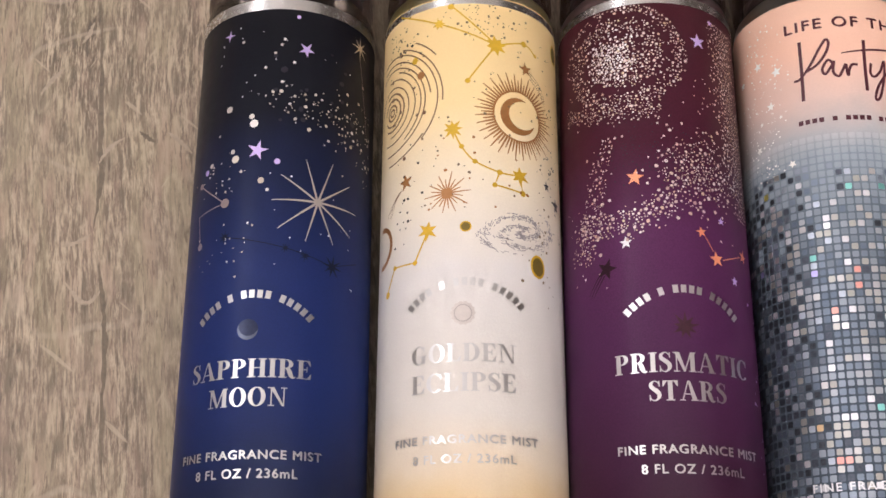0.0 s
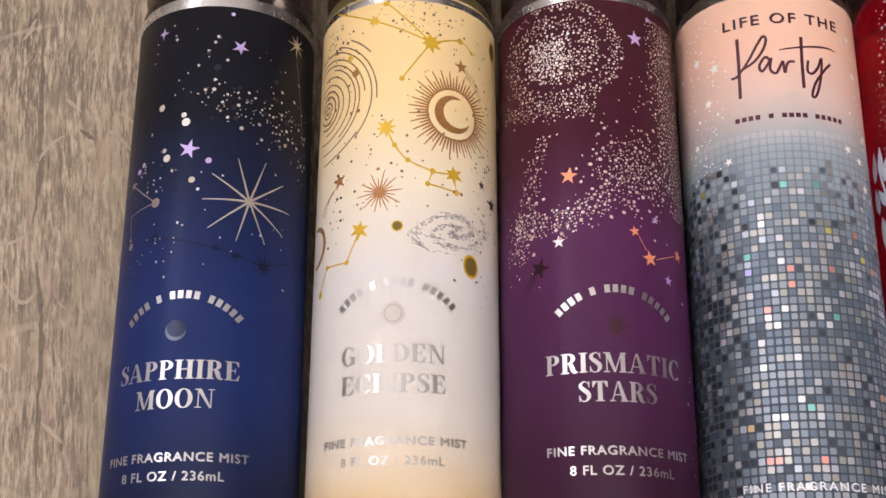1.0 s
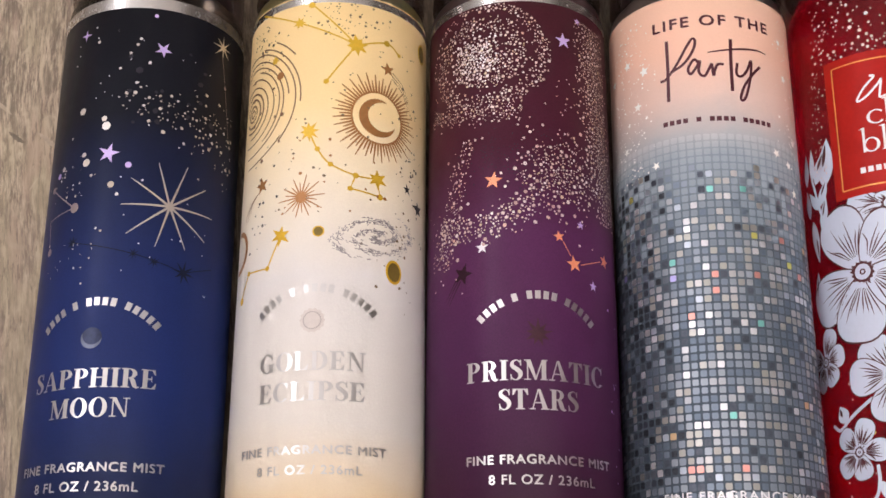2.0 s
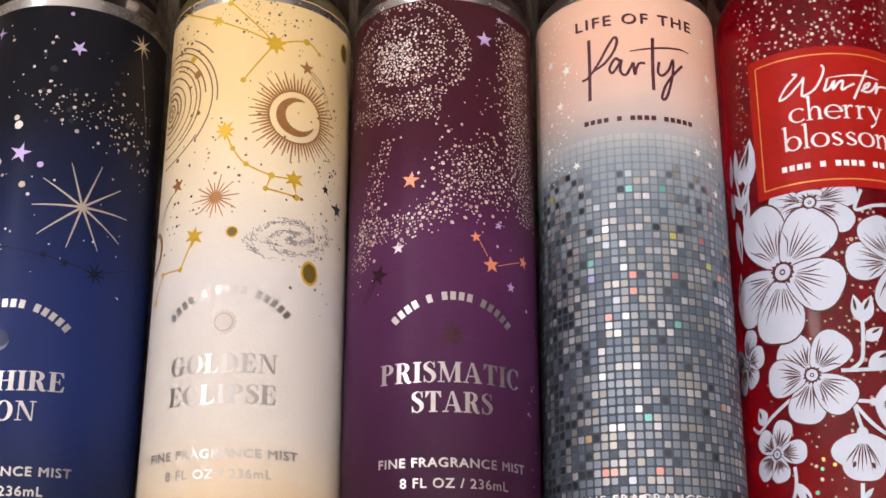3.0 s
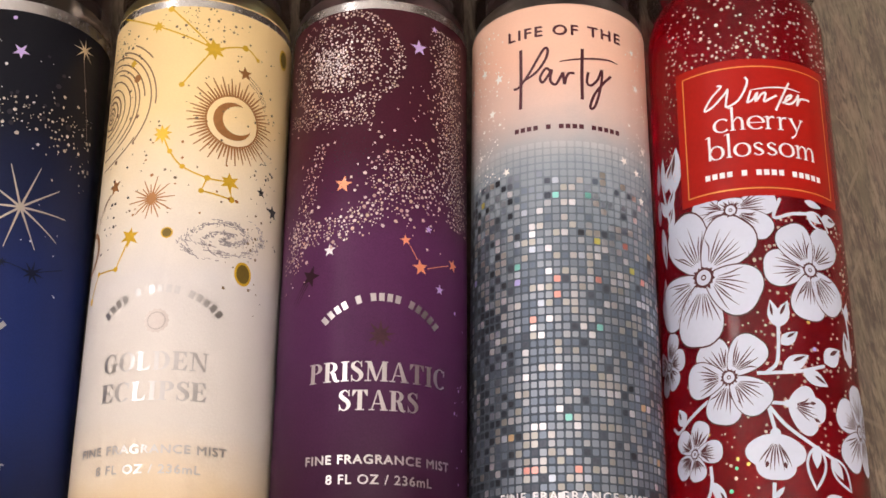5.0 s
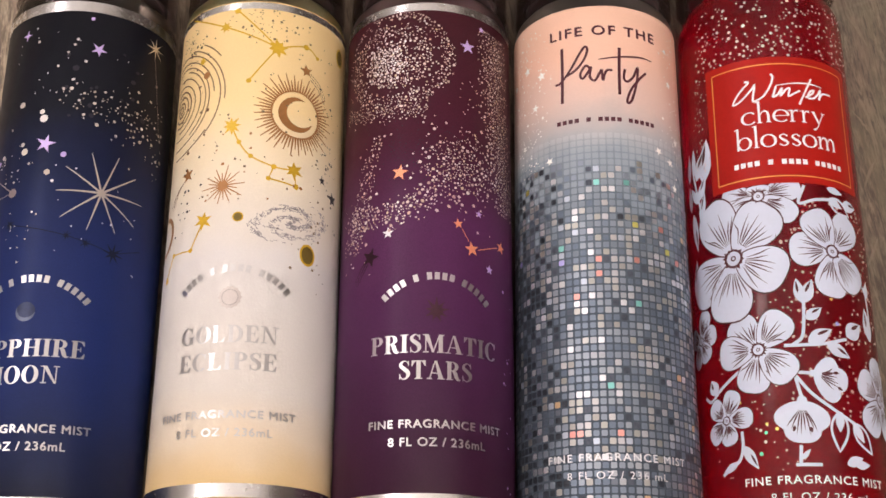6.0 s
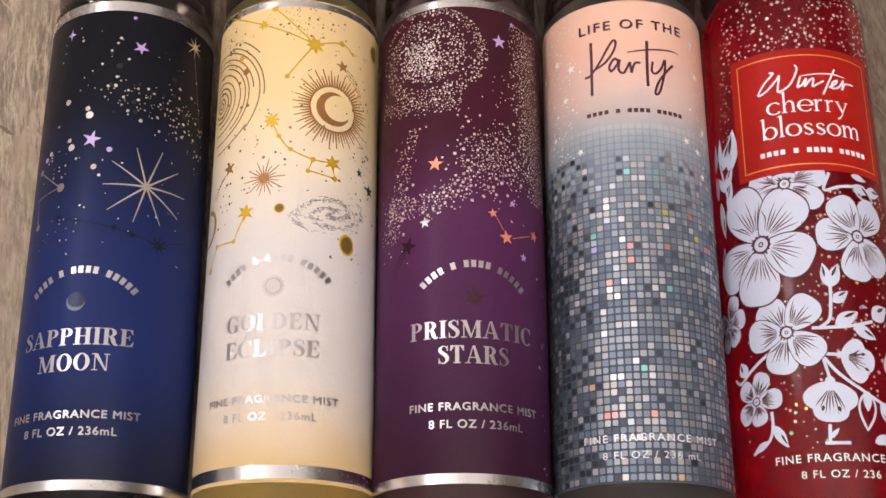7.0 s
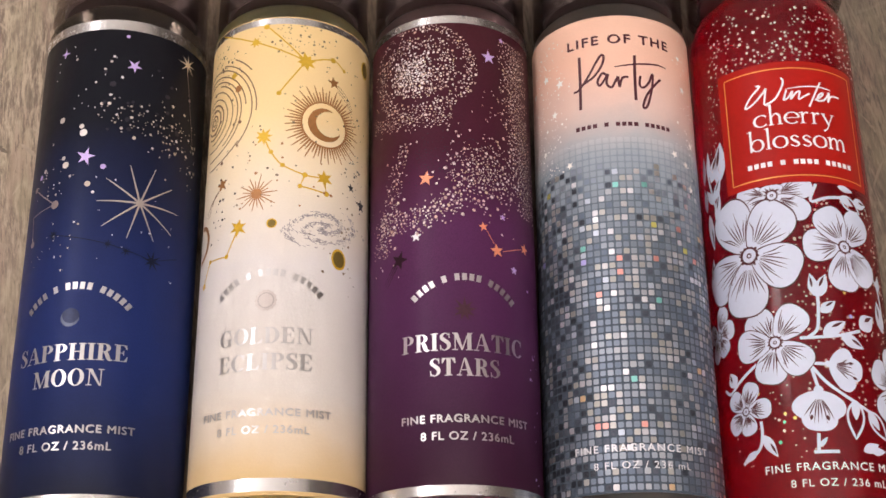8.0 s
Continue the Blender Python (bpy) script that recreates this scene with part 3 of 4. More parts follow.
for i, a in enumerate((107, 71, 36, 0, -34, -66, -105, -141, -178, -214)):
    n = 12.2 + rng.uniform(-0.9, 0.9)
    rays += stroke([(12.8, -6.7), (12.8 + n * math.cos(radians(a)), -6.7 + n * math.sin(radians(a)))], 0.66, (1.0, 0.3))
ink("starburst", rays + [disc(12.8, -6.7, 0.95, 14)], GOLD_FOIL, lab)
for u, s, r in ((-12.0, 19.7, 0.95), (-4.5, 14.4, 1.15), (-5.2, 16.5, 0.75), (-9.2, 4.9, 1.05), (-10.1, 7.2, 0.65), (-1.9, -1.8, 0.85), (-0.2, -4.4, 0.45), (-17.2, 5.0, 0.7), (2.5, 39.0, 0.42), (1.8, 37.3, 0.42), (0.2, 34.8, 0.4), (5.2, 32.2, 0.42), (2.3, 26.3, 0.42), (-2.2, 30.5, 0.4), (-8.9, 39.1, 0.45)):
    ink("moon_dot", [disc(u, s, r, 12)], STARDUST, lab)
for u, s, r in ((2.0, 3.4, 0.8), (5.9, 46.0, 0.55), (-19.0, 3.6, 0.8)):
    ink("moon_dot", [disc(u, s, r, 12)], LILAC, lab)
chain = [(-11.6, -6.8), (-21.4, 0.5)]
ink("constellation", stroke(chain, 0.35) + stroke([(-11.6, -6.8), (-21.5, -8.0), (-20.1, -16.6)], 0.3) + [disc(-11.6, -6.8, 1.3, 14), disc(-21.4, 0.5, 0.9), disc(-20.1, -16.6, 1.0)], DUSKY, lab)
ink("constellation", stroke([(25.7, 40.0), (27.5, 31.0), (30.0, 18.0)], 0.15) + [disc(27.4, 31.6, 0.5)], DUSKY, lab)


def band_of_stars(rng):
    f = rng.random() ** 0.7
    u = -2 + 34 * f
    s = 21.5 - 6.5 * f + rng.gauss(0, 1.4 + 4.8 * f)
    return (u, s) if s < 27 + 3 * f and s > 1 else None


dust("stardust", dots(135, band_of_stars, 0.18, 0.6, 11), STARDUST, lab, "pale gold printed stardust")
dust("stardust", dots(26, lambda g: (g.gauss(-14, 4.2), g.gauss(-0.5, 5.5)), 0.15, 0.46, 12), STARDUST, lab)
dust("stardust", dots(22, lambda g: (g.gauss(-11, 5.5), g.gauss(-19.5, 4.5)), 0.15, 0.42, 13), STARDUST, lab)
dust("stardust", dots(18, lambda g: (g.uniform(-20, 22), g.uniform(22, 47)), 0.14, 0.34, 14), WHITE_INK, lab)
dust("stardust", dots(14, lambda g: (g.uniform(0, 25), g.uniform(-28, 4)), 0.14, 0.38, 15), WHITE_INK, lab)
dust("stardust", dots(16, lambda g: (g.uniform(0, 24), g.uniform(12, 38)), 0.5, 1.1, 16), DARK_FOIL, lab)
for u, s, r in ((17.4, -23.1, 3.0), (-11.0, -16.2, 1.9), (5.0, -19.9, 1.4), (10.0, -21.5, 1.5)):
    ink("star", [star(u, s, r, 8, 0.3, 80, 0.15)], DEEP_BLUE, lab)
ink("constellation", stroke([(-11.0, -16.2), (5.0, -19.9), (17.4, -23.1), (26, -20)], 0.22), DEEP_BLUE, lab)

# the cream bottle
cream = spray_bottle(-0.04863, 0.56, FILL_YELLOW, "cream yellow spray bottle with gold celestial print on the boards")
lab = sleeve(cream, -88.3, 52.3, CREAM, "cream label, white in its middle")
band(lab, 49.8, 51.9)
band(lab, -87.3, -84.0)
ink("lettering", roman("GOLDEN", -15.1, 11.2, -48.5, 4.5), SILVER, lab)
ink("lettering", roman("ECLIPSE", -15.0, 11.2, -55.7, 4.5), SILVER, lab)
ink("lettering", font("FINE FRAGRANCE MIST", -20.0, 16.9, -67.9, 2.0, 0.020, 1.12), SILVER, lab)
ink("lettering", font("8 FL OZ / 236mL", -14.3, 10.8, -72.5, 2.1, 0.012, 1.12), SILVER, lab)
stuff_ink("name_print", arched_bars(-1.25, -49.0, 20.6, 136, 44, NAME_WORDS, 2.0), SILVER, lab)
ink("sun_disc", [star(-1.8, -36.5, 3.1, 14, 0.9, 0)], PALE_FOIL, lab)
ink("sun_rim", arc(-1.8, -36.5, 2.1, 0, 360, 0.3, 30), PALE_RIM, lab, 0.09)
# constellations
ink("constellation", stroke(curve_through([(-21.2, 51.0), (-8.2, 44.4), (7.0, 37.5)]), 0.42) + stroke([(-4.9, 49.5), (7.0, 37.5)], 0.42) + stroke(curve_through([(7.0, 37.5), (15.4, 40.0), (19.4, 37.9)]), 0.42) + stroke([(7.0, 37.5), (-0.5, 26.6)], 0.42) + [disc(-4.9, 49.2, 0.9), disc(15.4, 40.0, 0.9), disc(19.4, 37.9, 0.6), disc(-0.5, 26.6, 0.75)], YELLOW_INK, lab)
ink("star", [star(7.0, 37.5, 3.0, 8, 0.55, 100, 0.25)], YELLOW_INK, lab, 0.09)
ink("star", [star(-8.2, 44.4, 1.6, 7, 0.55, 100, 0.2)], YELLOW_INK, lab, 0.09)
ink("constellation", stroke(curve_through([(-4.4, 12.8), (-2.1, 7.8), (1.3, 3.6), (7.6, 1.0), (13.3, 0.9)]), 0.42) + stroke([(7.6, 1.0), (6.3, -2.6), (14.1, -3.7), (13.3, 0.9)], 0.5) + [disc(-2.1, 7.8, 0.7), disc(1.3, 3.6, 0.7), disc(7.6, 1.0, 0.8), disc(6.3, -2.6, 0.7), disc(14.1, -3.7, 0.85)], YELLOW_INK, lab)
ink("star", [star(-4.4, 12.8, 2.6, 8, 0.5, 95, 0.2)], YELLOW_INK, lab, 0.09)
ink("star", [star(13.3, 0.9, 2.5, 6, 0.5, 95, 0.2)], YELLOW_INK, lab, 0.09)
ink("constellation", stroke([(-10.9, -14.5), (-14.5, -22.1), (-21.8, -21.7), (-25.5, -28.5)], 0.45) + [disc(-14.5, -22.1, 0.7), disc(-21.8, -21.7, 0.7), disc(-25.0, -28.0, 1.0)], YELLOW_INK, lab)
ink("star", [star(-10.9, -14.3, 2.9, 6, 0.42, 80, 0.15)], YELLOW_INK, lab, 0.09)
ink("star", [star(-15.4, 35.2, 1.3, 7, 0.6, 90, 0.2)], YELLOW_INK, lab, 0.09)
# the sun with a crescent
SU, SS = 13.3, 17.9
rays = []
for i in range(64):
    a = 2 * math.pi * i / 64
    far = (12.2 if i % 2 else 10.2) + rng.uniform(-0.6, 0.6)
    rays += stroke([(SU + 7.1 * math.cos(a), SS + 7.1 * math.sin(a)), (SU + far * math.cos(a), SS + far * math.sin(a))], 0.54, (1.15, 0.45))
ink("sun", rays + arc(SU, SS, 7.15, 0, 360, 0.45, 48), COPPER_INK, lab, label="copper sun with fine rays")
ink("crescent", crescent(SU, SS, 5.3, 62, 281, 2.5), COPPER_INK, lab)
# orbits round a small planet
rings = []
for r, a0, a1 in ((1.0, 0, 360), (2.2, -20, 330), (3.9, -150, 170), (5.4, -120, 120), (7.2, -95, 200), (9.4, -110, 100), (11.3, -60, 75), (12.6, -100, 118), (14.2, 5, 110), (16.2, -45, 108), (17.6, -5, 75), (19.8, 38, 62), (15.6, -95, -40)):
    rings += arc(-24.6, 23.2, r, a0, a1, 0.52 if r < 6 else 0.36)
for i in range(12):
    r, a = rng.choice((3.9, 7.2, 9.4, 12.6, 16.2)), radians(rng.uniform(-90, 100))
    rings.append(disc(-24.2 + r * math.cos(a), 23.0 + r * math.sin(a), rng.uniform(0.35, 0.6), 8))
stuff_ink("orbit_print", rings, BROWN_INK, lab, label="fine brown orbit rings")
ink("planet", [disc(-13.4, 30.2, 1.15, 14)], COPPER_INK, lab, 0.09)
ink("star", [star(15.8, 32.5, 2.1, 5, 0.42, 100)], COPPER_INK, lab)
ink("star", [star(-18.0, 0.7, 2.4, 5, 0.42, 100)], COPPER_INK, lab)
for k in range(3):
    ink("comet_tail", stroke(curve_through([(17.2, 32.0 - k * 0.9), (20.5, 29.8 - k * 1.1), (23.0, 26.2 - k * 1.3)]), 0.2, (1, 0.5)), BROWN_INK, lab)
for k in range(4):
    ink("comet_tail", stroke(curve_through([(-19.2 - k * 0.5, -0.8 - k * 0.3), (-22.0 - k * 0.6, -3.6 - k * 0.2), (-24.0 - k * 0.7, -7.6 + k * 0.2)]), 0.18, (1, 0.5)), BROWN_INK, lab)
for u, s, r in ((23.0, 1.0, 1.5), (28.2, -2.7, 2.5)):
    ink("star", [star(u, s, r, 5, 0.4, 100, 0.2)], BLACK_INK, lab)
rays = []
for i in range(20):
    a, n = 2 * math.pi * i / 20 + 0.1, (4.0 if i % 2 else 5.7) + rng.uniform(-0.5, 0.5)
    rays += stroke([(-5.8, -4.9), (-5.8 + n * math.cos(a), -4.9 + n * math.sin(a))], 0.42, (1.2, 0.5))
ink("starburst", rays + [disc(-5.8, -4.9, 1.3, 14)], COPPER_INK, lab)
ink("ring", arc(-29.0, -14.4, 5.2, -100, 100, 1.3), COPPER_INK, lab)
for u, s, r, ry in ((-1.1, -14.1, 1.25, 1.25), (18.6, -22.4, 2.15, 2.7), (30.1, 43.3, 1.8, 2.6)):
    ink("planet", [disc(u, s, r * 1.18, 20, ry * 1.15)], YELLOW_INK, lab)
    ink("planet", [disc(u, s, r * 0.9, 18, ry * 0.9)], OLIVE_INK, lab, 0.09)


def galaxy(cu, cs, ru, rs, tilt, turns, tight):
    """Places along a spiral seen at a slant, denser at its heart."""
    def place(g):
        f = g.random() ** tight
        a = turns * 2 * math.pi * f + g.choice((0, math.pi)) + g.gauss(0, 0.42)
        x, y = ru * (f + g.gauss(0, 0.03)) * math.cos(a), rs * (f + g.gauss(0, 0.03)) * math.sin(a)
        c, s = math.cos(radians(tilt)), math.sin(radians(tilt))
        return cu + x * c - y * s, cs + x * s + y * c
    return place


g = random.Random(21)
sp = galaxy(13.6, -14.2, 12.0, 6.0, 12, 1.1, 0.7)
strokes = []
for i in range(470):
    u, s = sp(g)
    a = math.atan2(s + 14.2, (u - 13.6) * 0.5) + math.pi / 2 + g.gauss(0, 0.4)
    n = g.uniform(0.25, 0.8)
    strokes += stroke([(u - n * math.cos(a), s - n * 0.5 * math.sin(a)), (u + n * math.cos(a), s + n * 0.5 * math.sin(a))], g.uniform(0.12, 0.24))
dust("galaxy", strokes, GREY_INK, lab, "silver-grey spiral of short strokes")
dust("speckle", dots(60, lambda g: (g.gauss(3, 5.5), g.uniform(40, 50)), 0.16, 0.45, 22), SPECK_INK, lab)
dust("speckle", dots(46, lambda g: (g.gauss(-20, 3.0), g.gauss(42, 4.5)), 0.18, 0.5, 23), BLACK_INK, lab)
dust("speckle", dots(60, lambda g: (g.uniform(-20, 27), g.uniform(-10, 46)), 0.18, 0.5, 24), SPECK_INK, lab)
dust("speckle", dots(40, lambda g: (g.gauss(25, 2.4), g.gauss(8, 13)), 0.18, 0.52, 25), BLACK_INK, lab)
dust("speckle", dots(34, lambda g: (g.gauss(20, 4), g.gauss(-14, 7)), 0.18, 0.5, 26), SPECK_INK, lab)
dust("speckle", dots(22, lambda g: (g.gauss(-19, 3), g.gauss(-4, 10)), 0.2, 0.5, 27), BLACK_INK, lab)
dust("speckle", dots(14, lambda g: (g.uniform(-14, 16), g.uniform(-12, 14)), 0.3, 0.6, 28), COPPER_INK, lab)

# the plum bottle
plum = spray_bottle(0.0, 0.0, FILL_PINK, "plum purple spray bottle with glittering galaxy print on boards")
lab = sleeve(plum, -88.7, 52.6, PLUM, "plum label, darker towards its ends")
band(lab, 50.0, 52.5)
band(lab, -88.6, -86.0)
ink("lettering", roman("PRISMATIC", -14.7, 20.5, -50.7, 4.8), SILVER, lab)
ink("lettering", roman("STARS", -6.7, 12.4, -57.6, 4.8), SILVER, lab)
ink("lettering", font("FINE FRAGRANCE MIST", -14.7, 21.8, -69.9, 2.1, 0.020, 1.12), SILVER, lab)
ink("lettering", font("8 FL OZ / 236mL", -9.1, 16.3, -74.5, 2.2, 0.012, 1.12), SILVER, lab)
stuff_ink("name_print", arched_bars(3.0, -50.3, 20.3, 136, 43.5, NAME_WORDS, 2.0), SILVER, lab)
ink("star", [star(2.8, -39.5, 3.5, 9, 0.42, 90, 0.18)], PLUM_FOIL, lab)
ink("star", [star(11.3, 39.7, 2.4, 5, 0.4, 95)], LILAC, lab)
ink("star", [star(-7.5, -0.2, 2.4, 5, 0.4, 80)], ROSE_FOIL, lab)
ink("star", [star(-10.5, -17.4, 1.7, 5, 0.42, 90)], WHITE_INK, lab)
ink("star", [star(12.5, -21.3, 2.2, 5, 0.42, 100)], ROSE_FOIL, lab)
ink("star", [star(23.5, -18.0, 1.9, 5, 0.42, 80)], ROSE_FOIL, lab)
ink("star", [star(8.5, -14.8, 1.5, 5, 0.42, 100)], ROSE_FOIL, lab)
ink("constellation", stroke([(14.5, -21.2), (21.8, -18.5)], 0.2) + stroke([(9.6, -16.0), (11.6, -19.4)], 0.2), ROSE_FOIL, lab)
for u, s, r in ((16.0, 46.8, 1.1), (14.8, -10.8, 1.1), (18.4, -25.8, 1.4)):
    ink("star", [star(u, s, r, 5, 0.42, 90)], LILAC, lab)
ink("star", [star(-15.9, -23.4, 2.9, 5, 0.42, 70)], DEEP_PLUM, lab, 0.10)
ink("comet_tail", sum((stroke([(-16.6 - k * 0.6, -25.0 + k * 0.4), (-20.5 - k * 0.6, -30.5 + k * 0.6)], 0.3, (1, 0.3)) for k in range(3)), []), DEEP_PLUM, lab)


def whirl(g):
    """A tightly wound spiral with a dense heart, on the label only."""
    r, a = 16.6 * g.random() ** 0.56, g.random() * 2 * math.pi
    turn = (r / 6.4 - a / (2 * math.pi) - 0.35) % 1 - 0.5
    lane = math.exp(-(turn / 0.25) ** 2) * min(1, max(0, (r - 4) / 3))
    if g.random() < lane * 0.985:
        return None
    u, s = -10.5 + 1.10 * r * math.cos(a), 34.6 + 0.95 * r * math.sin(a)
    return (u, s) if s < 49.6 and u > -31 else None


dust("galaxy", dots(740, whirl, 0.2, 0.48, 31, gap=0.05), ROSE_DUST, lab, "rose-gold foil whirl of tiny dots")
dust("galaxy", dots(140, lambda g: (g.gauss(-12.2, 2.8), g.gauss(34.4, 2.6)), 0.28, 0.52, 32, gap=0.0), PALE_DUST, lab, "pale foil heart of the whirl")


def whirl_tail(g):
    u = g.uniform(-29, 0)
    return u, 20.6 - 0.12 * (u + 14) - 1.6 * math.cos((u + 12) / 9) + g.gauss(0, 1.2)


dust("galaxy", dots(170, whirl_tail, 0.16, 0.4, 39), ROSE_DUST, lab)


def side_arm(g):
    s = g.uniform(-8, 47)
    u = 24.2 - 3.4 * math.sin((s - 10) / 20) + g.gauss(0, 2.8)
    return (u, s) if 14.5 < u < 34 else None


dust("stardust", dots(720, side_arm, 0.2, 0.48, 33), ROSE_DUST, lab)


def swoosh(g):
    """A stream that runs up from the left and widens into a cloud."""
    f = g.random()
    if f < 0.36:
        k = g.random()
        return -24 + 26 * k, -12.0 + 1.4 * math.cos(k * 5.2) + 5.0 * k * k + g.gauss(0, 1.4 + 0.8 * k)
    u = g.gauss(9, 5.2)
    return u, 1.0 + 0.10 * (u - 9) + g.gauss(0, 3.9 if f < 0.86 else 6.5)


def left_arm(g):
    s = g.uniform(-20, 12)
    return -15.2 - 0.24 * (11 - s) + g.gauss(0, 2.1), s


dust("stardust", dots(520, swoosh, 0.18, 0.60, 34), ROSE_DUST, lab, "rose-gold foil stream of dots")
dust("stardust", dots(150, left_arm, 0.16, 0.56, 40), ROSE_DUST, lab)
dust("stardust", dots(70, lambda g: (g.gauss(-23, 3.0), g.gauss(-15, 4.5)), 0.16, 0.42, 35), ROSE_DUST, lab)
dust("stardust", dots(240, lambda g: (g.gauss(1, 9), g.gauss(6, 5)), 0.12, 0.24, 36), DARK_FOIL, lab)
dust("stardust", dots(14, lambda g: (g.gauss(27, 2.0), g.uniform(-84, -28)), 0.2, 0.5, 37), LILAC, lab)
dust("stardust", dots(16, lambda g: (g.gauss(12, 3), g.gauss(22, 4)), 0.18, 0.4, 38), ROSE_DUST, lab)

# the mosaic bottle
mosaic_bottle = spray_bottle(0.04915, -0.57, FILL_GREY, "peach spray bottle with silver-blue mosaic print lying on boards")
lab = sleeve(mosaic_bottle, -88.2, 52.3, PEACH, "peach label running into slate blue")
ink("lettering", font("LIFE OF THE", -16.3, 15.1, 42.8, 3.1, 0.018, 1.22), PLUM_INK, lab)
PEN = 0.72
hand = [
    [(-12.6, 39.7), (-12.6, 31.3), (-12.8, 22.3)],
    [(-14.8, 28.5), (-13.1, 28.9), (-10.2, 32.4), (-7.7, 36.7), (-6.0, 39.1), (-5.3, 38.1), (-6.2, 35.2), (-8.6, 32.1), (-11.7, 30.4)],
    [(-4.8, 32.2), (-5.9, 33.0), (-7.4, 30.6), (-6.8, 29.0), (-5.2, 31.0), (-4.4, 32.5), (-4.8, 29.4), (-3.5, 28.1), (-2.3, 30.0), (-1.5, 31.6)],
    [(-1.5, 31.6), (-1.2, 28.2), (-0.8, 29.8), (0.0, 31.3), (1.5, 31.4)],
    [(3.7, 38.8), (3.4, 31.5), (3.3, 23.9)],
    [(5.1, 32.1), (4.7, 29.1), (5.8, 28.3), (7.6, 30.2), (9.0, 33.3), (8.6, 28.9), (7.1, 23.4), (6.0, 21.6), (5.4, 22.3), (6.7, 25.9), (9.5, 29.8), (11.7, 32.2)],
]
ink("lettering", sum((stroke(curve_through(h), PEN * (1.22 if len(h) == 3 else 1)) for h in hand), []), PLUM_INK, lab, label="handwritten dark plum lettering")
ink("lettering", stroke(curve_through([(-2.3, 34.8, 0.25), (1.3, 35.4, 0.45), (6.9, 36.3, 0.55), (11.4, 36.8, 0.45), (14.0, 36.5, 0.2)])), PLUM_INK, lab, 0.08)
stuff_ink("name_print", level_bars(-14.8, 13.9, 15.5, 1.3, NAME_WORDS), PLUM_INK, lab)
ink("lettering", font("FINE FRAGRANCE MIST", -19.1, 18.1, -77.7, 2.0, 0.012, 1.22), WHITE_INK, lab, 0.14)
ink("lettering", font("8 FL OZ / 236 mL", -13.7, 12.0, -82.1, 1.9, 0.0, 1.22), WHITE_INK, lab, 0.14)
for u, s, r in ((-25.4, 37.2, 1.5), (-19.5, 33.2, 1.6), (-22.0, 23.8, 1.4), (-32.8, 35.1, 1.3), (-25.5, 19.9, 0.7), (-19.2, 19.8, 0.6), (-27.1, 12.9, 1.2), (-17.1, 5.6, 1.2), (19.9, 42.2, 1.1), (21.0, 31.8, 1.4), (17.4, 19.8, 0.6), (14.9, 8.8, 1.3), (19.6, 6.8, 1.3), (23.5, 14.3, 1.4), (21.4, -0.4, 1.4)):
    ink("star", [star(u, s, r, 5, 0.45, 80 + 40 * (u % 1))], BRIGHT_INK, lab, 0.12)
dust("speckle", dots(190, lambda g: (g.gauss(-26, 4), g.uniform(3, 50)), 0.12, 0.34, 41), BRIGHT_INK, lab)
dust("speckle", dots(90, lambda g: (g.gauss(23, 3), g.uniform(3, 50)), 0.12, 0.32, 42), BRIGHT_INK, lab)
# little foil squares in straight rows and columns
PITCH = 2.0
COLS, ROWS = 75, 46
STEP = 2 * math.pi * 24.0 / COLS


def square(bm, u, s, half, off):
    k, r = half * 0.72, (24.0 + off) * 0.001
    ring = ((-k, -half), (k, -half), (half, -k), (half, k), (k, half), (-k, half), (-half, k), (-half, -k))
    vs = [bm.verts.new((r * math.sin((u + a) / 24.0), (s + b) * 0.001, r * math.cos((u + a) / 24.0))) for a, b in ring]
    return bm.faces.new(vs)


g = random.Random(51)
rest, pale, dark = bmesh.new(), bmesh.new(), bmesh.new()
bright = []
for c in range(COLS):
    u = (c - COLS // 2) * STEP
    for r in range(ROWS + 6):
        s = 11.2 - r * PITCH
        if s < -87:
            continue
        show = 1 if s < -6 else (7 - s) / 13
        if abs(u) < 31 and g.random() < show * (0.06 if s < -74 and abs(u) < 20 else 0.25 if u > -20 else 0.19):
            bright.append((u, s))
        elif s > 5 or g.random() < (0.55 if u < -14 else 0.9) * (s + 30) / 34:
            square(pale, u, s, 0.82, 0.03)
        else:
            # dim reflection painted in: more dark squares where the foil turns aside
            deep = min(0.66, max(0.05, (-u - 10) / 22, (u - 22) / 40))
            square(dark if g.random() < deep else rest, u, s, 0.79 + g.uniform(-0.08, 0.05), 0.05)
ob = round_normals(part("mosaic_print", rest, MOSAIC, lab, "slate and silver mosaic squares"))
ob["kind"] = "stuff"
ob = round_normals(part("mosaic_print", dark, MOSAIC_DIM, lab, "mosaic squares with dark reflections put into their colour"))
ob["kind"] = "stuff"
ob = round_normals(part("mosaic_print", pale, PEACH_GRID, lab, "faint pale grid above the mosaic"))
ob["kind"] = "stuff"
bm = bmesh.new()
square(bm, 0, 0, 0.80, 0.09)
first = round_normals(part("foil_square", bm, SPARKLE, lab, "bright foil square, its holographic glint put into the colour"))
g.shuffle(bright)
more = bmesh.new()
for u, s in bright[300:]:
    square(more, u, s, 0.80, 0.07)
ob = round_normals(part("mosaic_print", more, SPARKLE_SMALL, lab, "more bright mosaic squares with glints put into the colour"))
ob["kind"] = "stuff"
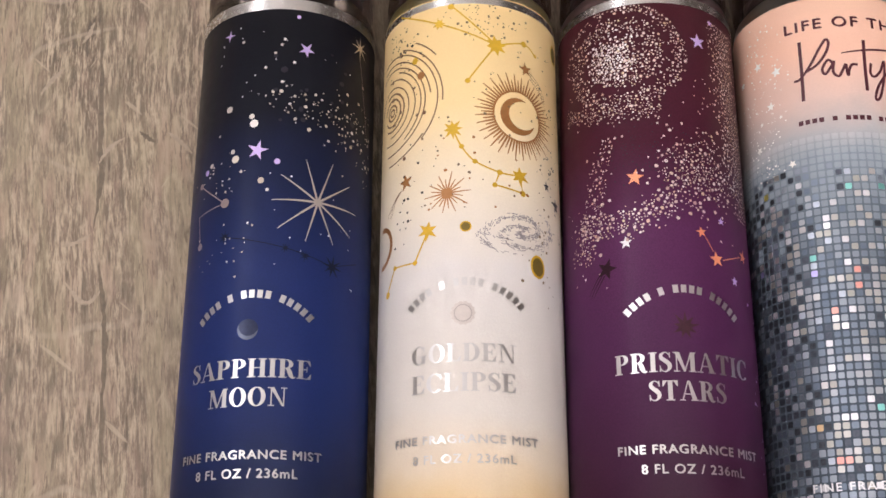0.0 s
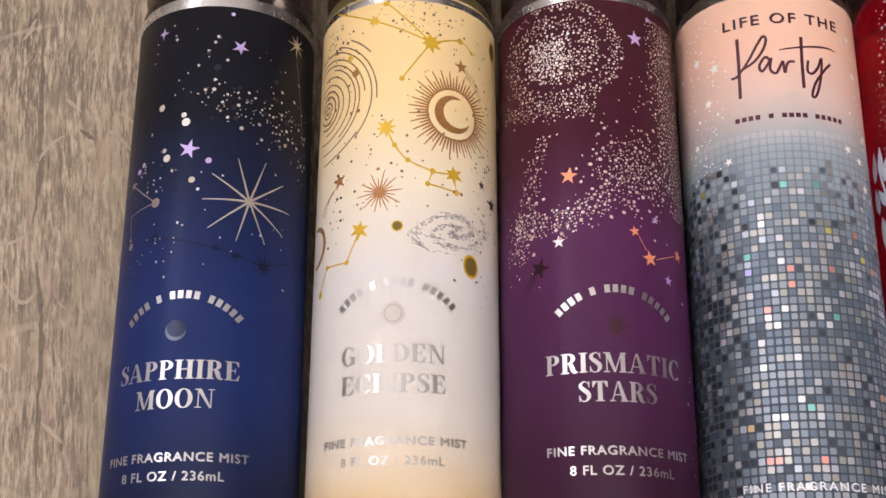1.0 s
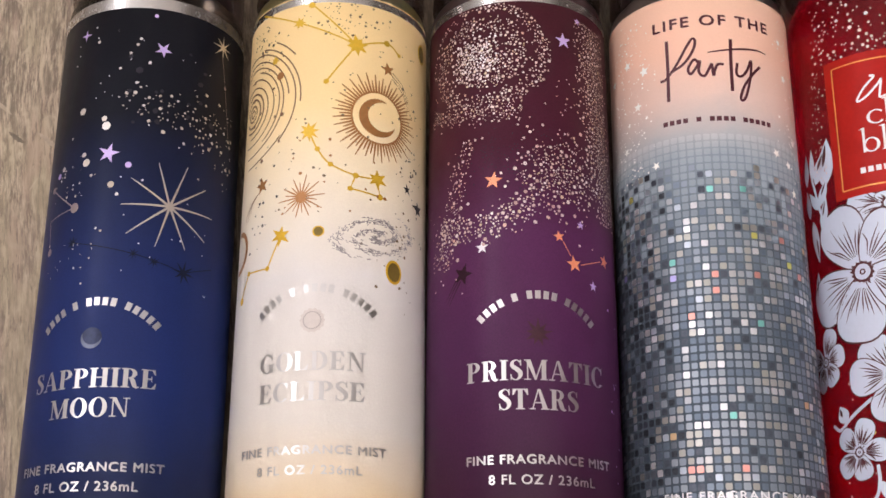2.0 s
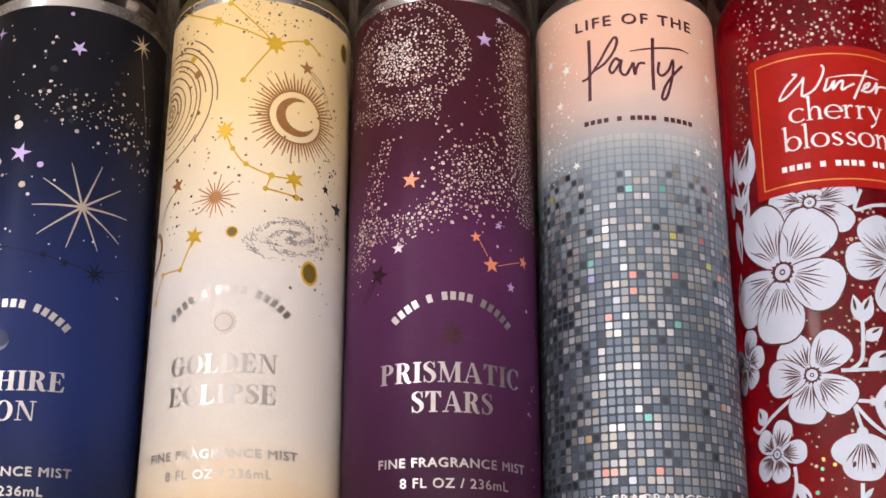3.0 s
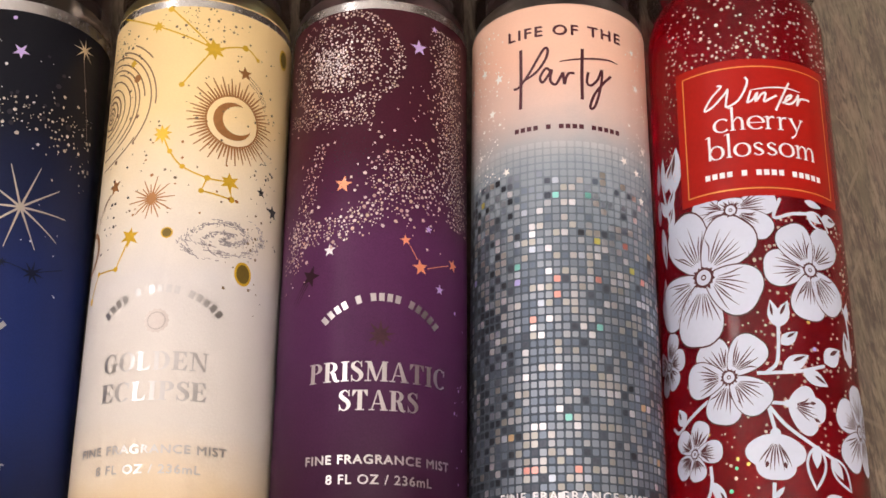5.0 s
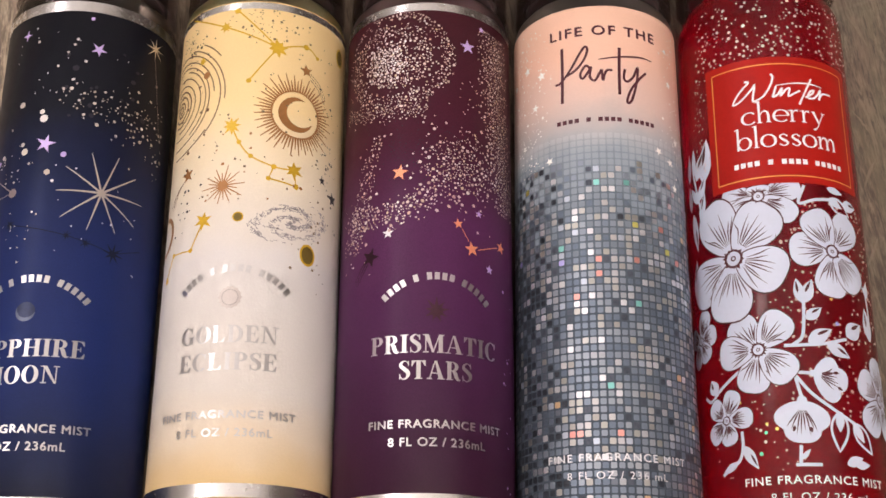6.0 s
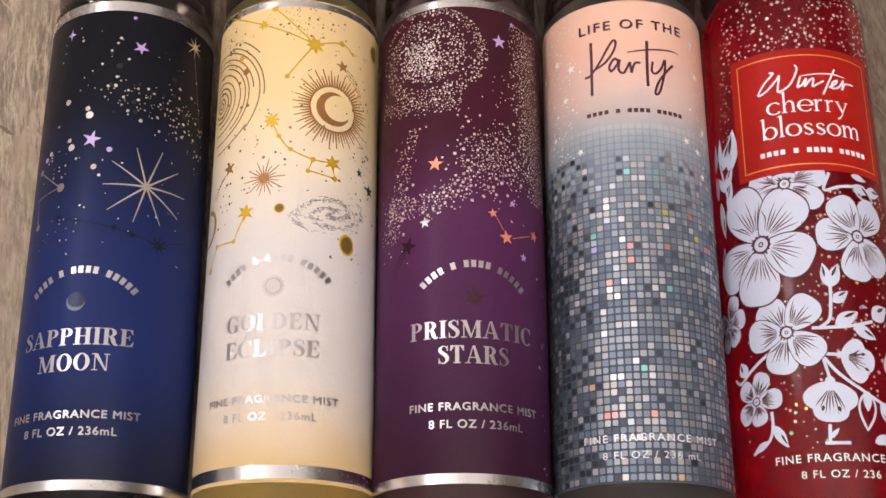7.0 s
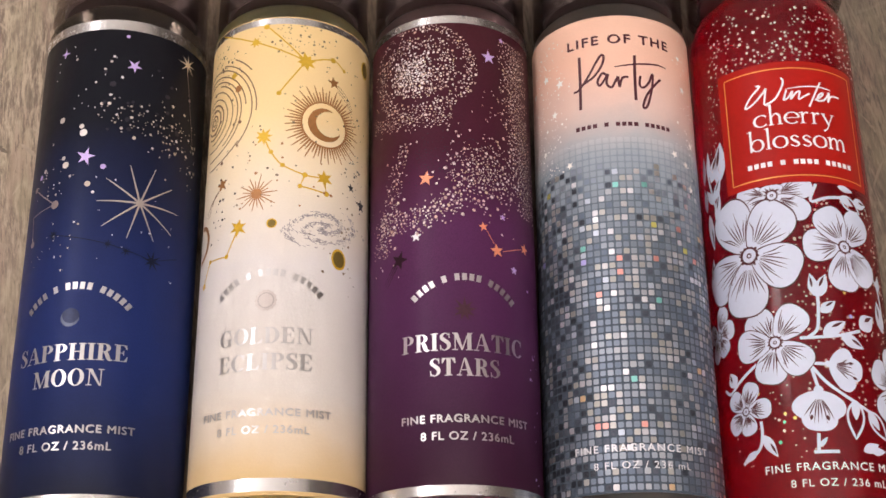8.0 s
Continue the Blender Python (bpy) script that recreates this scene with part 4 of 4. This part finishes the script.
for i, (u, s) in enumerate(bright[:300]):
    ob = first if i == 0 else new("foil_square", first.data)
    ob.parent = lab
    # each lies a little askew, so that it catches the light in its own way
    lie = Matrix.Rotation(radians(g.uniform(-3.5, 3.5)), 4, "X") @ Matrix.Rotation(radians(g.uniform(-3.5, 3.5)), 4, "Y") @ Matrix.Rotation(radians(g.uniform(-4, 4)), 4, "Z")
    up = Matrix.Translation((0, 0, R))
    ob.matrix_basis = Matrix.Translation((0, s * 0.001, 0)) @ Matrix.Rotation(u / 24.0, 4, "Y") @ up @ lie @ up.inverted()

# the red bottle
red = spray_bottle(0.09878, -0.94, FILL_RED, "clear spray bottle of red liquid with white flower print", 24.0, 8.0)
plate = bmesh.new()
cols = 46
for i in range(cols):
    u0, u1 = -23.5 + 44.7 * i / cols, -23.5 + 44.7 * (i + 1) / cols
    f = plate.faces.new([plate.verts.new((u, s, 0)) for u, s in ((u0, -2.4), (u1, -2.4), (u1, 36.4), (u0, 36.4))])
bmesh.ops.remove_doubles(plate, verts=plate.verts[:], dist=1e-4)
lab = ink("label", plate, RED_LABEL, red, 0.10, "bright red label with a thin gold frame")
fr = [(-21.2, -0.3), (18.8, -0.3), (18.8, 34.1), (-21.2, 34.1)]
ink("gold_border", sum((stroke([fr[i], fr[(i + 1) % 4]], 0.38) for i in range(4)), []), FRAME_GOLD, lab, 0.14)
hand = [
    [(-11.6, 29.4), (-10.6, 28.9), (-13.4, 26.1), (-15.2, 23.0), (-12.8, 23.8), (-9.7, 26.8), (-8.9, 27.9), (-9.5, 24.3), (-9.4, 22.9), (-6.7, 24.2), (-4.7, 27.3), (-3.9, 29.8), (-4.4, 31.0)],
    [(-3.2, 27.0), (-3.9, 24.8), (-4.2, 23.7), (-2.9, 24.4), (-1.6, 26.4), (-2.2, 23.9), (-0.6, 25.9), (0.5, 26.3), (0.0, 23.9), (1.5, 24.7), (3.4, 25.8)],
    [(7.1, 30.0), (5.0, 25.9), (3.3, 22.4), (2.8, 21.4)],
    [(4.8, 23.8), (7.0, 25.4), (7.6, 26.5), (6.2, 25.7), (5.6, 23.9), (7.3, 24.0), (8.7, 25.3), (9.8, 27.0), (9.0, 23.7)],
    [(9.0, 23.7), (10.1, 25.7), (11.6, 26.2), (13.4, 26.2)],
]
ink("lettering", sum((stroke(curve_through(h), 0.58) for h in hand), []) + stroke(curve_through([(-3.3, 27.2, 0.2), (1.8, 28.0, 0.4), (6.5, 28.3, 0.45), (10.4, 27.9, 0.2)])), WHITE_INK, lab, 0.14, "handwritten white lettering")
stuff_ink("name_print", level_bars(-16.4, 14.9, 3.2, 1.5, NAME_WORDS), WHITE_INK, lab, 0.14)
ink("lettering", font("FINE FRAGRANCE MIST", -19.4, 17.4, -82.8, 2.1, 0.006, 1.15), WHITE_INK, red)
ink("lettering", font("8 FL OZ / 236 mL", -12.9, 12.2, -86.9, 2.0, 0.003, 1.15), WHITE_INK, red)


def bowl(x, a0, a1, rx=0.44, thick=0.21, thin=0.085):
    """A round stroke, thick at its sides and thin above and below."""
    pts = []
    for i in range(15):
        t = radians(a0 + (a1 - a0) * i / 14)
        pts.append((x + rx * math.cos(t), 0.49 + 0.49 * math.sin(t), thin + (thick - thin) * math.cos(t) ** 2))
    return pts


def stem(x, top, foot=True):
    out = [[(x, 0, 0.19), (x, top * 0.5, 0.17), (x, top, 0.20)], [(x - 0.22, top - 0.10, 0.05), (x, top - 0.03, 0.09)]]
    return out + ([[(x - 0.17, 0.03, 0.07), (x + 0.17, 0.03, 0.07)]] if foot else [])


def arch(x):
    return [[(x, 0.55, 0.07), (x + 0.22, 0.92, 0.10), (x + 0.42, 0.92, 0.15), (x + 0.54, 0.68, 0.19), (x + 0.55, 0.02, 0.19)], [(x + 0.40, 0.03, 0.07), (x + 0.71, 0.03, 0.07)]]


def flared(word, u0, u1, s, high):
    """Small letters with flared strokes, fitted between u0 and u1 on the base line s."""
    wide = {"o": 1.08, "c": 0.92, "e": 0.98, "b": 1.10, "l": 0.50, "h": 1.02, "r": 0.74, "y": 0.96, "s": 0.80, "m": 1.58}
    total = sum(wide[k] for k in word)
    out, x = [], 0.0
    for k in word:
        if k == "o":
            lines = [bowl(0.52, 0, 360)]
        elif k == "c":
            lines = [bowl(0.50, 42, 318)]
        elif k == "e":
            lines = [bowl(0.50, 0, 318), [(0.10, 0.50, 0.07), (0.92, 0.50, 0.07)]]
        elif k == "b":
            lines = stem(0.16, 1.82, False) + [bowl(0.58, 160, -160, 0.40)]
        elif k == "l":
            lines = stem(0.24, 1.82)
        elif k == "h":
            lines = stem(0.20, 1.82) + arch(0.20)
        elif k == "m":
            lines = stem(0.20, 1.0) + arch(0.20) + arch(0.75)
        elif k == "r":
            lines = stem(0.20, 1.0) + [[(0.20, 0.58, 0.06), (0.38, 0.92, 0.11), (0.60, 0.93, 0.19)]]
        elif k == "y":
            lines = [[(0.12, 0.98, 0.20), (0.50, 0.08, 0.19)], [(0.86, 0.98, 0.10), (0.58, 0.28, 0.09), (0.36, -0.28, 0.09), (0.10, -0.52, 0.17)], [(-0.02, 0.97, 0.06), (0.30, 0.97, 0.06)], [(0.70, 0.97, 0.06), (1.0, 0.97, 0.06)]]
        else:
            lines = [[(0.64, 0.80, 0.13), (0.40, 0.96, 0.08), (0.17, 0.80, 0.14), (0.26, 0.60, 0.19), (0.50, 0.43, 0.20), (0.64, 0.22, 0.15), (0.40, 0.03, 0.08), (0.12, 0.18, 0.13)]]
        f = (u1 - u0) / total
        for line in lines:
            out += stroke(curve_through([(u0 + (x + p) * f, s + q * high, w * high) for p, q, w in line]))
        x += wide[k]
    return out


def petal(cu, cs, ang, length, width, off, parent, seed, veined=True, rimmed=True):
    """One rounded petal with a slight heart at its tip, and its veins."""
    g = random.Random(seed)
    c, s = math.cos(ang), math.sin(ang)
    pts = []
    for i in range(30):
        t = 2 * math.pi * i / 30
        x = length * (0.53 - 0.47 * math.cos(t) - 0.02 * math.exp(-((t - math.pi) * 3.5) ** 2))
        y = width * math.sin(t) * (0.80 - 0.30 * math.cos(t))
        pts.append((cu + x * c - y * s, cs + x * s + y * c))
    mid = (cu + length * 0.55 * c, cs + length * 0.55 * s)
    rim = [(mid[0] + (x - mid[0]) * 1.045, mid[1] + (y - mid[1]) * 1.06) for x, y in pts]
    if rimmed:
        ink("petal_outline", [rim], VEIN_INK, parent, off - 0.003)
    ob = ink("petal", [pts], PETAL_INK, parent, off)
    veins = []
    for k in range(8):
        f = (k - 3.5) / 3.5 + g.uniform(-0.08, 0.08)
        n = length * g.uniform(0.56, 0.86) * (1 - 0.16 * abs(f))
        line = ((0.23 * length, f * 0.16 * width, 0.10), (0.40 * length, f * 0.40 * width, 0.34), (0.5 * (0.42 * length + n), f * 0.58 * width, 0.25), (n, f * 0.70 * width, 0.05))
        veins += stroke(curve_through([(cu + x * c - y * s, cs + x * s + y * c, w) for x, y, w in line], 4))
    if veined:
        stuff_ink("vein_print", veins, VEIN_INK, parent, off + 0.003)
    return ob


def flower(cu, cs, size, angs, wide=0.62, off=0.06, seed=0):
    """A printed blossom of five petals with veins and a round eye."""
    root = ink("printed_flower", [star(cu, cs, size * 0.185, 14, 0.80, 15, 0.15)], VEIN_INK, red, off + 0.05, "white five-petalled blossom print")
    for i, (a, f) in enumerate(angs):
        petal(cu, cs, radians(a), size * f, size * wide * (0.9 + 0.1 * f), off + 0.008 * i, root, seed * 10 + i)
    ink("eye", [disc(cu, cs, size * 0.116, 22)], PETAL_INK, root, off + 0.06)
    ink("eye_spot", arc(cu, cs, size * 0.034, 0, 360, size * 0.022, 14), VEIN_INK, root, off + 0.07)
    return root


ink("lettering", flared("cherry", -13.2, 10.3, 16.0, 3.7), WHITE_INK, lab, 0.14)
ink("lettering", flared("blossom", -15.2, 13.8, 8.6, 3.7), WHITE_INK, lab, 0.14)
flower(-18.3, -22.1, 17.4, ((114, 1.11), (51, 1.0), (-157, 1.03), (-100, 1.02), (-27, 0.88)), 0.445, seed=1)
flower(8.3, -21.4, 12.6, ((180, 0.95), (53, 1.06), (116, 1.0), (-97, 1.05), (-47, 1.03)), 0.445, seed=2)
flower(-13.4, -48.2, 11.6, ((124, 0.95), (50, 1.02), (-104, 1.0), (-44, 1.0), (178, 0.99)), 0.455, seed=3)
flower(-23.9, -65.2, 7.8, ((69, 1.04), (-1, 1.02), (-82, 0.86), (-146, 1.0), (135, 0.97)), 0.41, seed=4)
flower(-10.3, -5.7, 10.9, ((171, 0.98), (12, 1.07), (-36, 1.08), (-145, 0.84), (90, 0.3)), 0.37, 0.02, seed=5)
flower(-32.8, -41.5, 8.4, ((67, 1.02), (5, 0.88), (-61, 0.84), (-123, 0.96), (160, 0.95)), 0.40, seed=6)
flower(21.9, -59.4, 11.5, ((153, 0.90), (88, 1.0), (-129, 1.04), (-60, 0.95), (30, 1.0)), 0.43, seed=7)


def leaf(u0, s0, u1, s1, wide, open_leaf=False):
    """A pointed leaf from its stalk to its tip."""
    d = np.array((u1 - u0, s1 - s0))
    q = np.array((-d[1], d[0])) / np.hypot(*d)
    a = np.array((u0, s0))
    up = [a + d * f + q * wide * math.sin(math.pi * f ** 0.8) for f in np.linspace(0, 1, 12)]
    dn = [a + d * f - q * wide * math.sin(math.pi * f ** 0.8) for f in np.linspace(1, 0, 12)][1:-1]
    return (stroke(up + dn + [up[0]], 0.65) if open_leaf else [[tuple(p) for p in up + dn]])


def sprig(name, lines, leaves, label=""):
    polys = sum((stroke(curve_through(p), 0.85) for p in lines), [])
    ob = ink(name, polys, PETAL_INK, red, 0.05, label)
    for lf in leaves:
        ink("leaf", leaf(*lf), PETAL_INK, ob, 0.065)
        u0, s0, u1, s1, w = lf[:5]
        if len(lf) == 5 and w >= 1.4:
            # a dark fold along the leaf
            q = np.array((s0 - s1, u1 - u0)) / math.hypot(u1 - u0, s1 - s0) * w * 0.30
            du, ds = u1 - u0, s1 - s0
            ink("leaf_fold", leaf(u0 + du * 0.42 + q[0], s0 + ds * 0.42 + q[1], u0 + du * 0.90 + q[0] * 0.4, s0 + ds * 0.90 + q[1] * 0.4, w * 0.22), VEIN_INK, ob, 0.075)
    return ob


sprig("printed_sprig", [[(-6.9, -47.7), (-2.9, -47.7), (3.1, -47.2), (10.0, -45.3)], [(-4.7, -47.6), (-2.3, -45.6), (-1.5, -41.5), (-1.1, -35.9)]],
      [(-0.9, -47.0, 5.8, -43.1, 1.9), (3.9, -47.1, 10.5, -50.3, 1.8), (10.0, -44.6, 15.6, -40.5, 2.4), (-0.9, -40.8, 3.5, -37.5, 1.5), (-1.4, -36.5, -2.6, -29.6, 1.5), (-1.2, -36.5, 1.6, -29.8, 1.7)], "white leafy sprig print")
sprig("printed_sprig", [[(-4.9, -55.4), (-1.0, -60.4), (5.1, -64.8), (11.1, -68.1)], [(-4.9, -55.4), (-4.2, -59.0), (-3.6, -61.7)], [(-4.6, -54.8), (-0.4, -55.1)]],
      [(5.8, -64.8, 4.7, -74.8, 2.3, True), (5.7, -65.0, 5.3, -70.0, 1.2), (9.6, -67.4, 14.8, -74.4, 2.0, True), (9.8, -67.6, 12.4, -72.0, 1.2)], "white leafy sprig print")
sprig("printed_sprig", [[(-19.1, -53.2), (-25.2, -56.7), (-29.2, -59.1), (-32.0, -57.5)]], [(-27.0, -57.8, -28.8, -53.4, 1.9)], "white leafy sprig print")
sprig("printed_sprig", [[(-19.4, -68.7), (-19.4, -72.6), (-20.9, -76.3), (-26.3, -79.0)]], [(-19.2, -72.4, -15.5, -78.7, 1.4), (-20.9, -76.3, -26.3, -78.8, 1.0)], "white leafy sprig print")
sprig("printed_sprig", [[(1.9, -3.0), (0.0, -8.2), (4.6, -7.0), (9.7, -6.3)]], [(9.0, -6.2, 15.8, -9.9, 1.9, True), (9.0, -6.2, 13.2, -8.2, 1.2), (13.4, -7.0, 19.8, -6.4, 1.7), (8.5, -3.0, 14.0, -3.9, 1.0)], "white leafy sprig print")
sprig("printed_sprig", [[(-28.9, -4.5), (-30.6, 2.5), (-31.8, 7.3)]], [(-30.4, 5.0, -26.0, 13.0, 2.2), (-31.6, 6.5, -31.0, 15.5, 1.2), (-29.6, -1.5, -26.0, 5.0, 1.5), (-30.0, -2.0, -33.6, 4.0, 1.2), (-33, -4, -31.5, -16, 1.6), (-27.0, 3.0, -24.8, 16.0, 2.7), (-34.6, 6.0, -33.8, 15.0, 1.3), (-34.2, -3.0, -34.9, 5.0, 1.3), (-29.2, -8.0, -26.8, 0.5, 1.4), (-34.0, -28.5, -32.6, -18.0, 1.7)], "white leafy sprig print")
sprig("printed_sprig", [[(-4.8, -73.4), (-5.2, -77.9)], [(-6.4, -78.2), (-0.1, -78.2)]], [(-5.0, -77.0, -2.6, -74.4, 0.6), (6.3, -77.9, 11.4, -75.8, 1.3), (8.5, -77.8, 13.6, -77.4, 1.1)], "white leafy sprig print")
sprig("printed_sprig", [[(18.0, -28.0), (20.5, -32.0), (21.0, -40.0)]], [(20.5, -32.0, 21.5, -27.0, 1.3), (20.0, -44.0, 18.6, -35.0, 2.2)], "white leafy sprig print")


def tulip(cu, cs, petals, half, seed):
    """A half-open bud print: three petals from one foot, dark veins, and dark nicks where the tips curl."""
    root = ink("printed_bud", [disc(cu, cs, half * 0.3, 12)], PETAL_INK, red, 0.11, "white half-open bud print")
    for i, (ang, length) in enumerate(petals):
        petal(cu, cs, radians(ang), length, half * (1.28 if i == 2 else 1.0), 0.06 + 0.01 * i, root, seed * 10 + i, i == 2, False)
    for (a0, n0), (a1, n1) in ((petals[0], petals[2]), (petals[1], petals[2])):
        a, n = radians((a0 * 0.45 + a1 * 0.55)), 0.86 * min(n0, n1)
        u, s = cu + n * math.cos(a), cs + n * math.sin(a)
        ink("petal_nick", leaf(u - 0.9 * math.cos(a), s - 0.9 * math.sin(a), u + 0.7 * math.cos(a), s + 0.7 * math.sin(a), 0.42), VEIN_INK, root, 0.10)


tulip(-0.5, -55.1, ((22, 7.4), (-47, 9.3), (-12, 9.8)), 3.0, 8)
tulip(-3.7, -62.1, ((-128, 8.9), (-58, 9.0), (-93, 11.0)), 4.2, 9)


dust("glitter", dots(240, lambda g: (g.uniform(-27, 24), 36.8 + 19 * g.random() ** 1.2), 0.26, 0.58, 61), GLITTER, red, "fine white glitter dots")
dust("glitter", dots(70, lambda g: (g.gauss(-27, 1.8), g.uniform(5, 36)), 0.18, 0.45, 62), GLITTER, red)
dust("glitter", dots(280, lambda g: (g.uniform(-6, 25), g.uniform(-66, -6)), 0.32, 0.62, 63), PINK_DUST, red, off=0.02)
dust("glitter", dots(80, lambda g: (g.uniform(-28, -4), g.uniform(-80, -34)), 0.22, 0.48, 64), PINK_DUST, red, off=0.02)

g = random.Random(71)
for k in range(14):
    u, s = g.uniform(-20, 8), g.uniform(-76, -34)
    ink("holographic_dot", [disc(u, s, g.uniform(0.4, 0.58), 8)], (HOLO_GREEN, HOLO_BLUE, HOLO_GOLD)[k % 3], red, 0.03)

# ---- floor boards, last ----
BW, BL = 0.195, 1.22
turn = Matrix.Rotation(radians(6.6), 4, "Z")


def one_board():
    return box(-BW / 2 + 0.0004, -BL / 2 + 0.0004, -0.008, BW / 2 - 0.0004, BL / 2 - 0.0004, 0.0, 0.0006)


def board_mesh(bm):
    me = bpy.data.meshes.new("board")
    bm.to_mesh(me)
    bm.free()
    me.materials.append(OAK)
    return me


tones = random.Random(81)
whole = board_mesh(one_board())
for i in range(-16, 18):
    for j in range(-4, 5):
        m = turn @ pose(-0.1025 + i * BW, (j + (0.37 * i) % 1) * BL - 0.2, 0)
        ends = [m @ Vector((a * BW / 2, b * BL / 2, 0)) for a in (-1, 1) for b in (-1, 1)]
        x0, x1, y0, y1 = min(p.x for p in ends), max(p.x for p in ends), min(p.y for p in ends), max(p.y for p in ends)
        if x1 < ROOM_W or x0 > ROOM_E or y1 < ROOM_S or y0 > ROOM_N:
            continue
        me = whole
        if x0 < ROOM_W or x1 > ROOM_E or y0 < ROOM_S or y1 > ROOM_N:
            # cut to the walls
            bm = one_board()
            inv = m.inverted()
            for co, no in (((ROOM_W, 0, 0), (-1, 0, 0)), ((ROOM_E, 0, 0), (1, 0, 0)), ((0, ROOM_S, 0), (0, -1, 0)), ((0, ROOM_N, 0), (0, 1, 0))):
                bmesh.ops.bisect_plane(bm, geom=bm.verts[:] + bm.edges[:] + bm.faces[:], plane_co=inv @ Vector(co), plane_no=inv.to_3x3() @ Vector(no), clear_outer=True)
            if not bm.faces:
                bm.free()
                continue
            me = board_mesh(bm)
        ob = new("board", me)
        # tones are set by hand beside the bottles, right row at half; others random
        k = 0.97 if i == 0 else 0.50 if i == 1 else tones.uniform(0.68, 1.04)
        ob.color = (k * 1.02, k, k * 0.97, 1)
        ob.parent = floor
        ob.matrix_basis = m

# long dark cracks and pale crossing slivers in the figure of the two boards beside the bottles
g = random.Random(91)


def grain_mark(pts, wide, material, lift):
    """A worn line in a board, ragged along its length, a hair above the wood."""
    line = curve_through(pts, 7)
    for i, p in enumerate(line):
        swell = math.sin(math.pi * (i + 0.5) / len(line)) ** 0.7
        line[i] = (p[0] + g.gauss(0, 0.00012), p[1], wide * swell * g.uniform(0.55, 1.15))
    bm = flat(stroke(line))
    bmesh.ops.translate(bm, verts=bm.verts[:], vec=(0, 0, lift))
    part("grain_mark", bm, material, floor)["kind"] = "stuff"


for i, pts in enumerate(([(-0.1647, 0.0792), (-0.1618, 0.056), (-0.1596, 0.0329), (-0.158, 0.0217), (-0.1579, 0.0153), (-0.1582, 0.0036)], [(-0.1556, -0.006), (-0.1536, -0.0155), (-0.1511, -0.0289), (-0.1496, -0.0483), (-0.1473, -0.0715)], [(-0.148, 0.036), (-0.1455, 0.034), (-0.143, 0.0325)])):
    grain_mark(pts, 0.0017, CRACK, 0.00008 + i * 0.00001)
for i, pts in enumerate(([(-0.1672, -0.0012), (-0.1621, 0.0004), (-0.159, 0.0027)], [(-0.1646, -0.0121), (-0.1598, -0.0176), (-0.1565, -0.018), (-0.1542, -0.0146)], [(-0.1593, 0.0254), (-0.1565, 0.0306), (-0.1526, 0.0338)], [(-0.1798, 0.0481), (-0.1773, 0.053), (-0.1736, 0.0576)], [(-0.1691, 0.0663), (-0.1672, 0.07), (-0.1663, 0.074)], [(-0.1395, 0.0357), (-0.1358, 0.0329), (-0.1317, 0.0288)])):
    grain_mark(pts, 0.0015, SLIVER, 0.00013 + i * 0.00001)
for i, pts in enumerate(([(0.1374, 0.082), (0.14, 0.0764), (0.142, 0.0717)], [(0.135, 0.0461), (0.138, 0.0413), (0.1397, 0.0382)], [(0.1366, 0.09), (0.1396, 0.0797), (0.143, 0.0697)], [(0.1469, 0.092), (0.1478, 0.0831), (0.1482, 0.076)])):
    grain_mark(pts, 0.0008, SLIVER_DIM, 0.00008 + i * 0.00001)
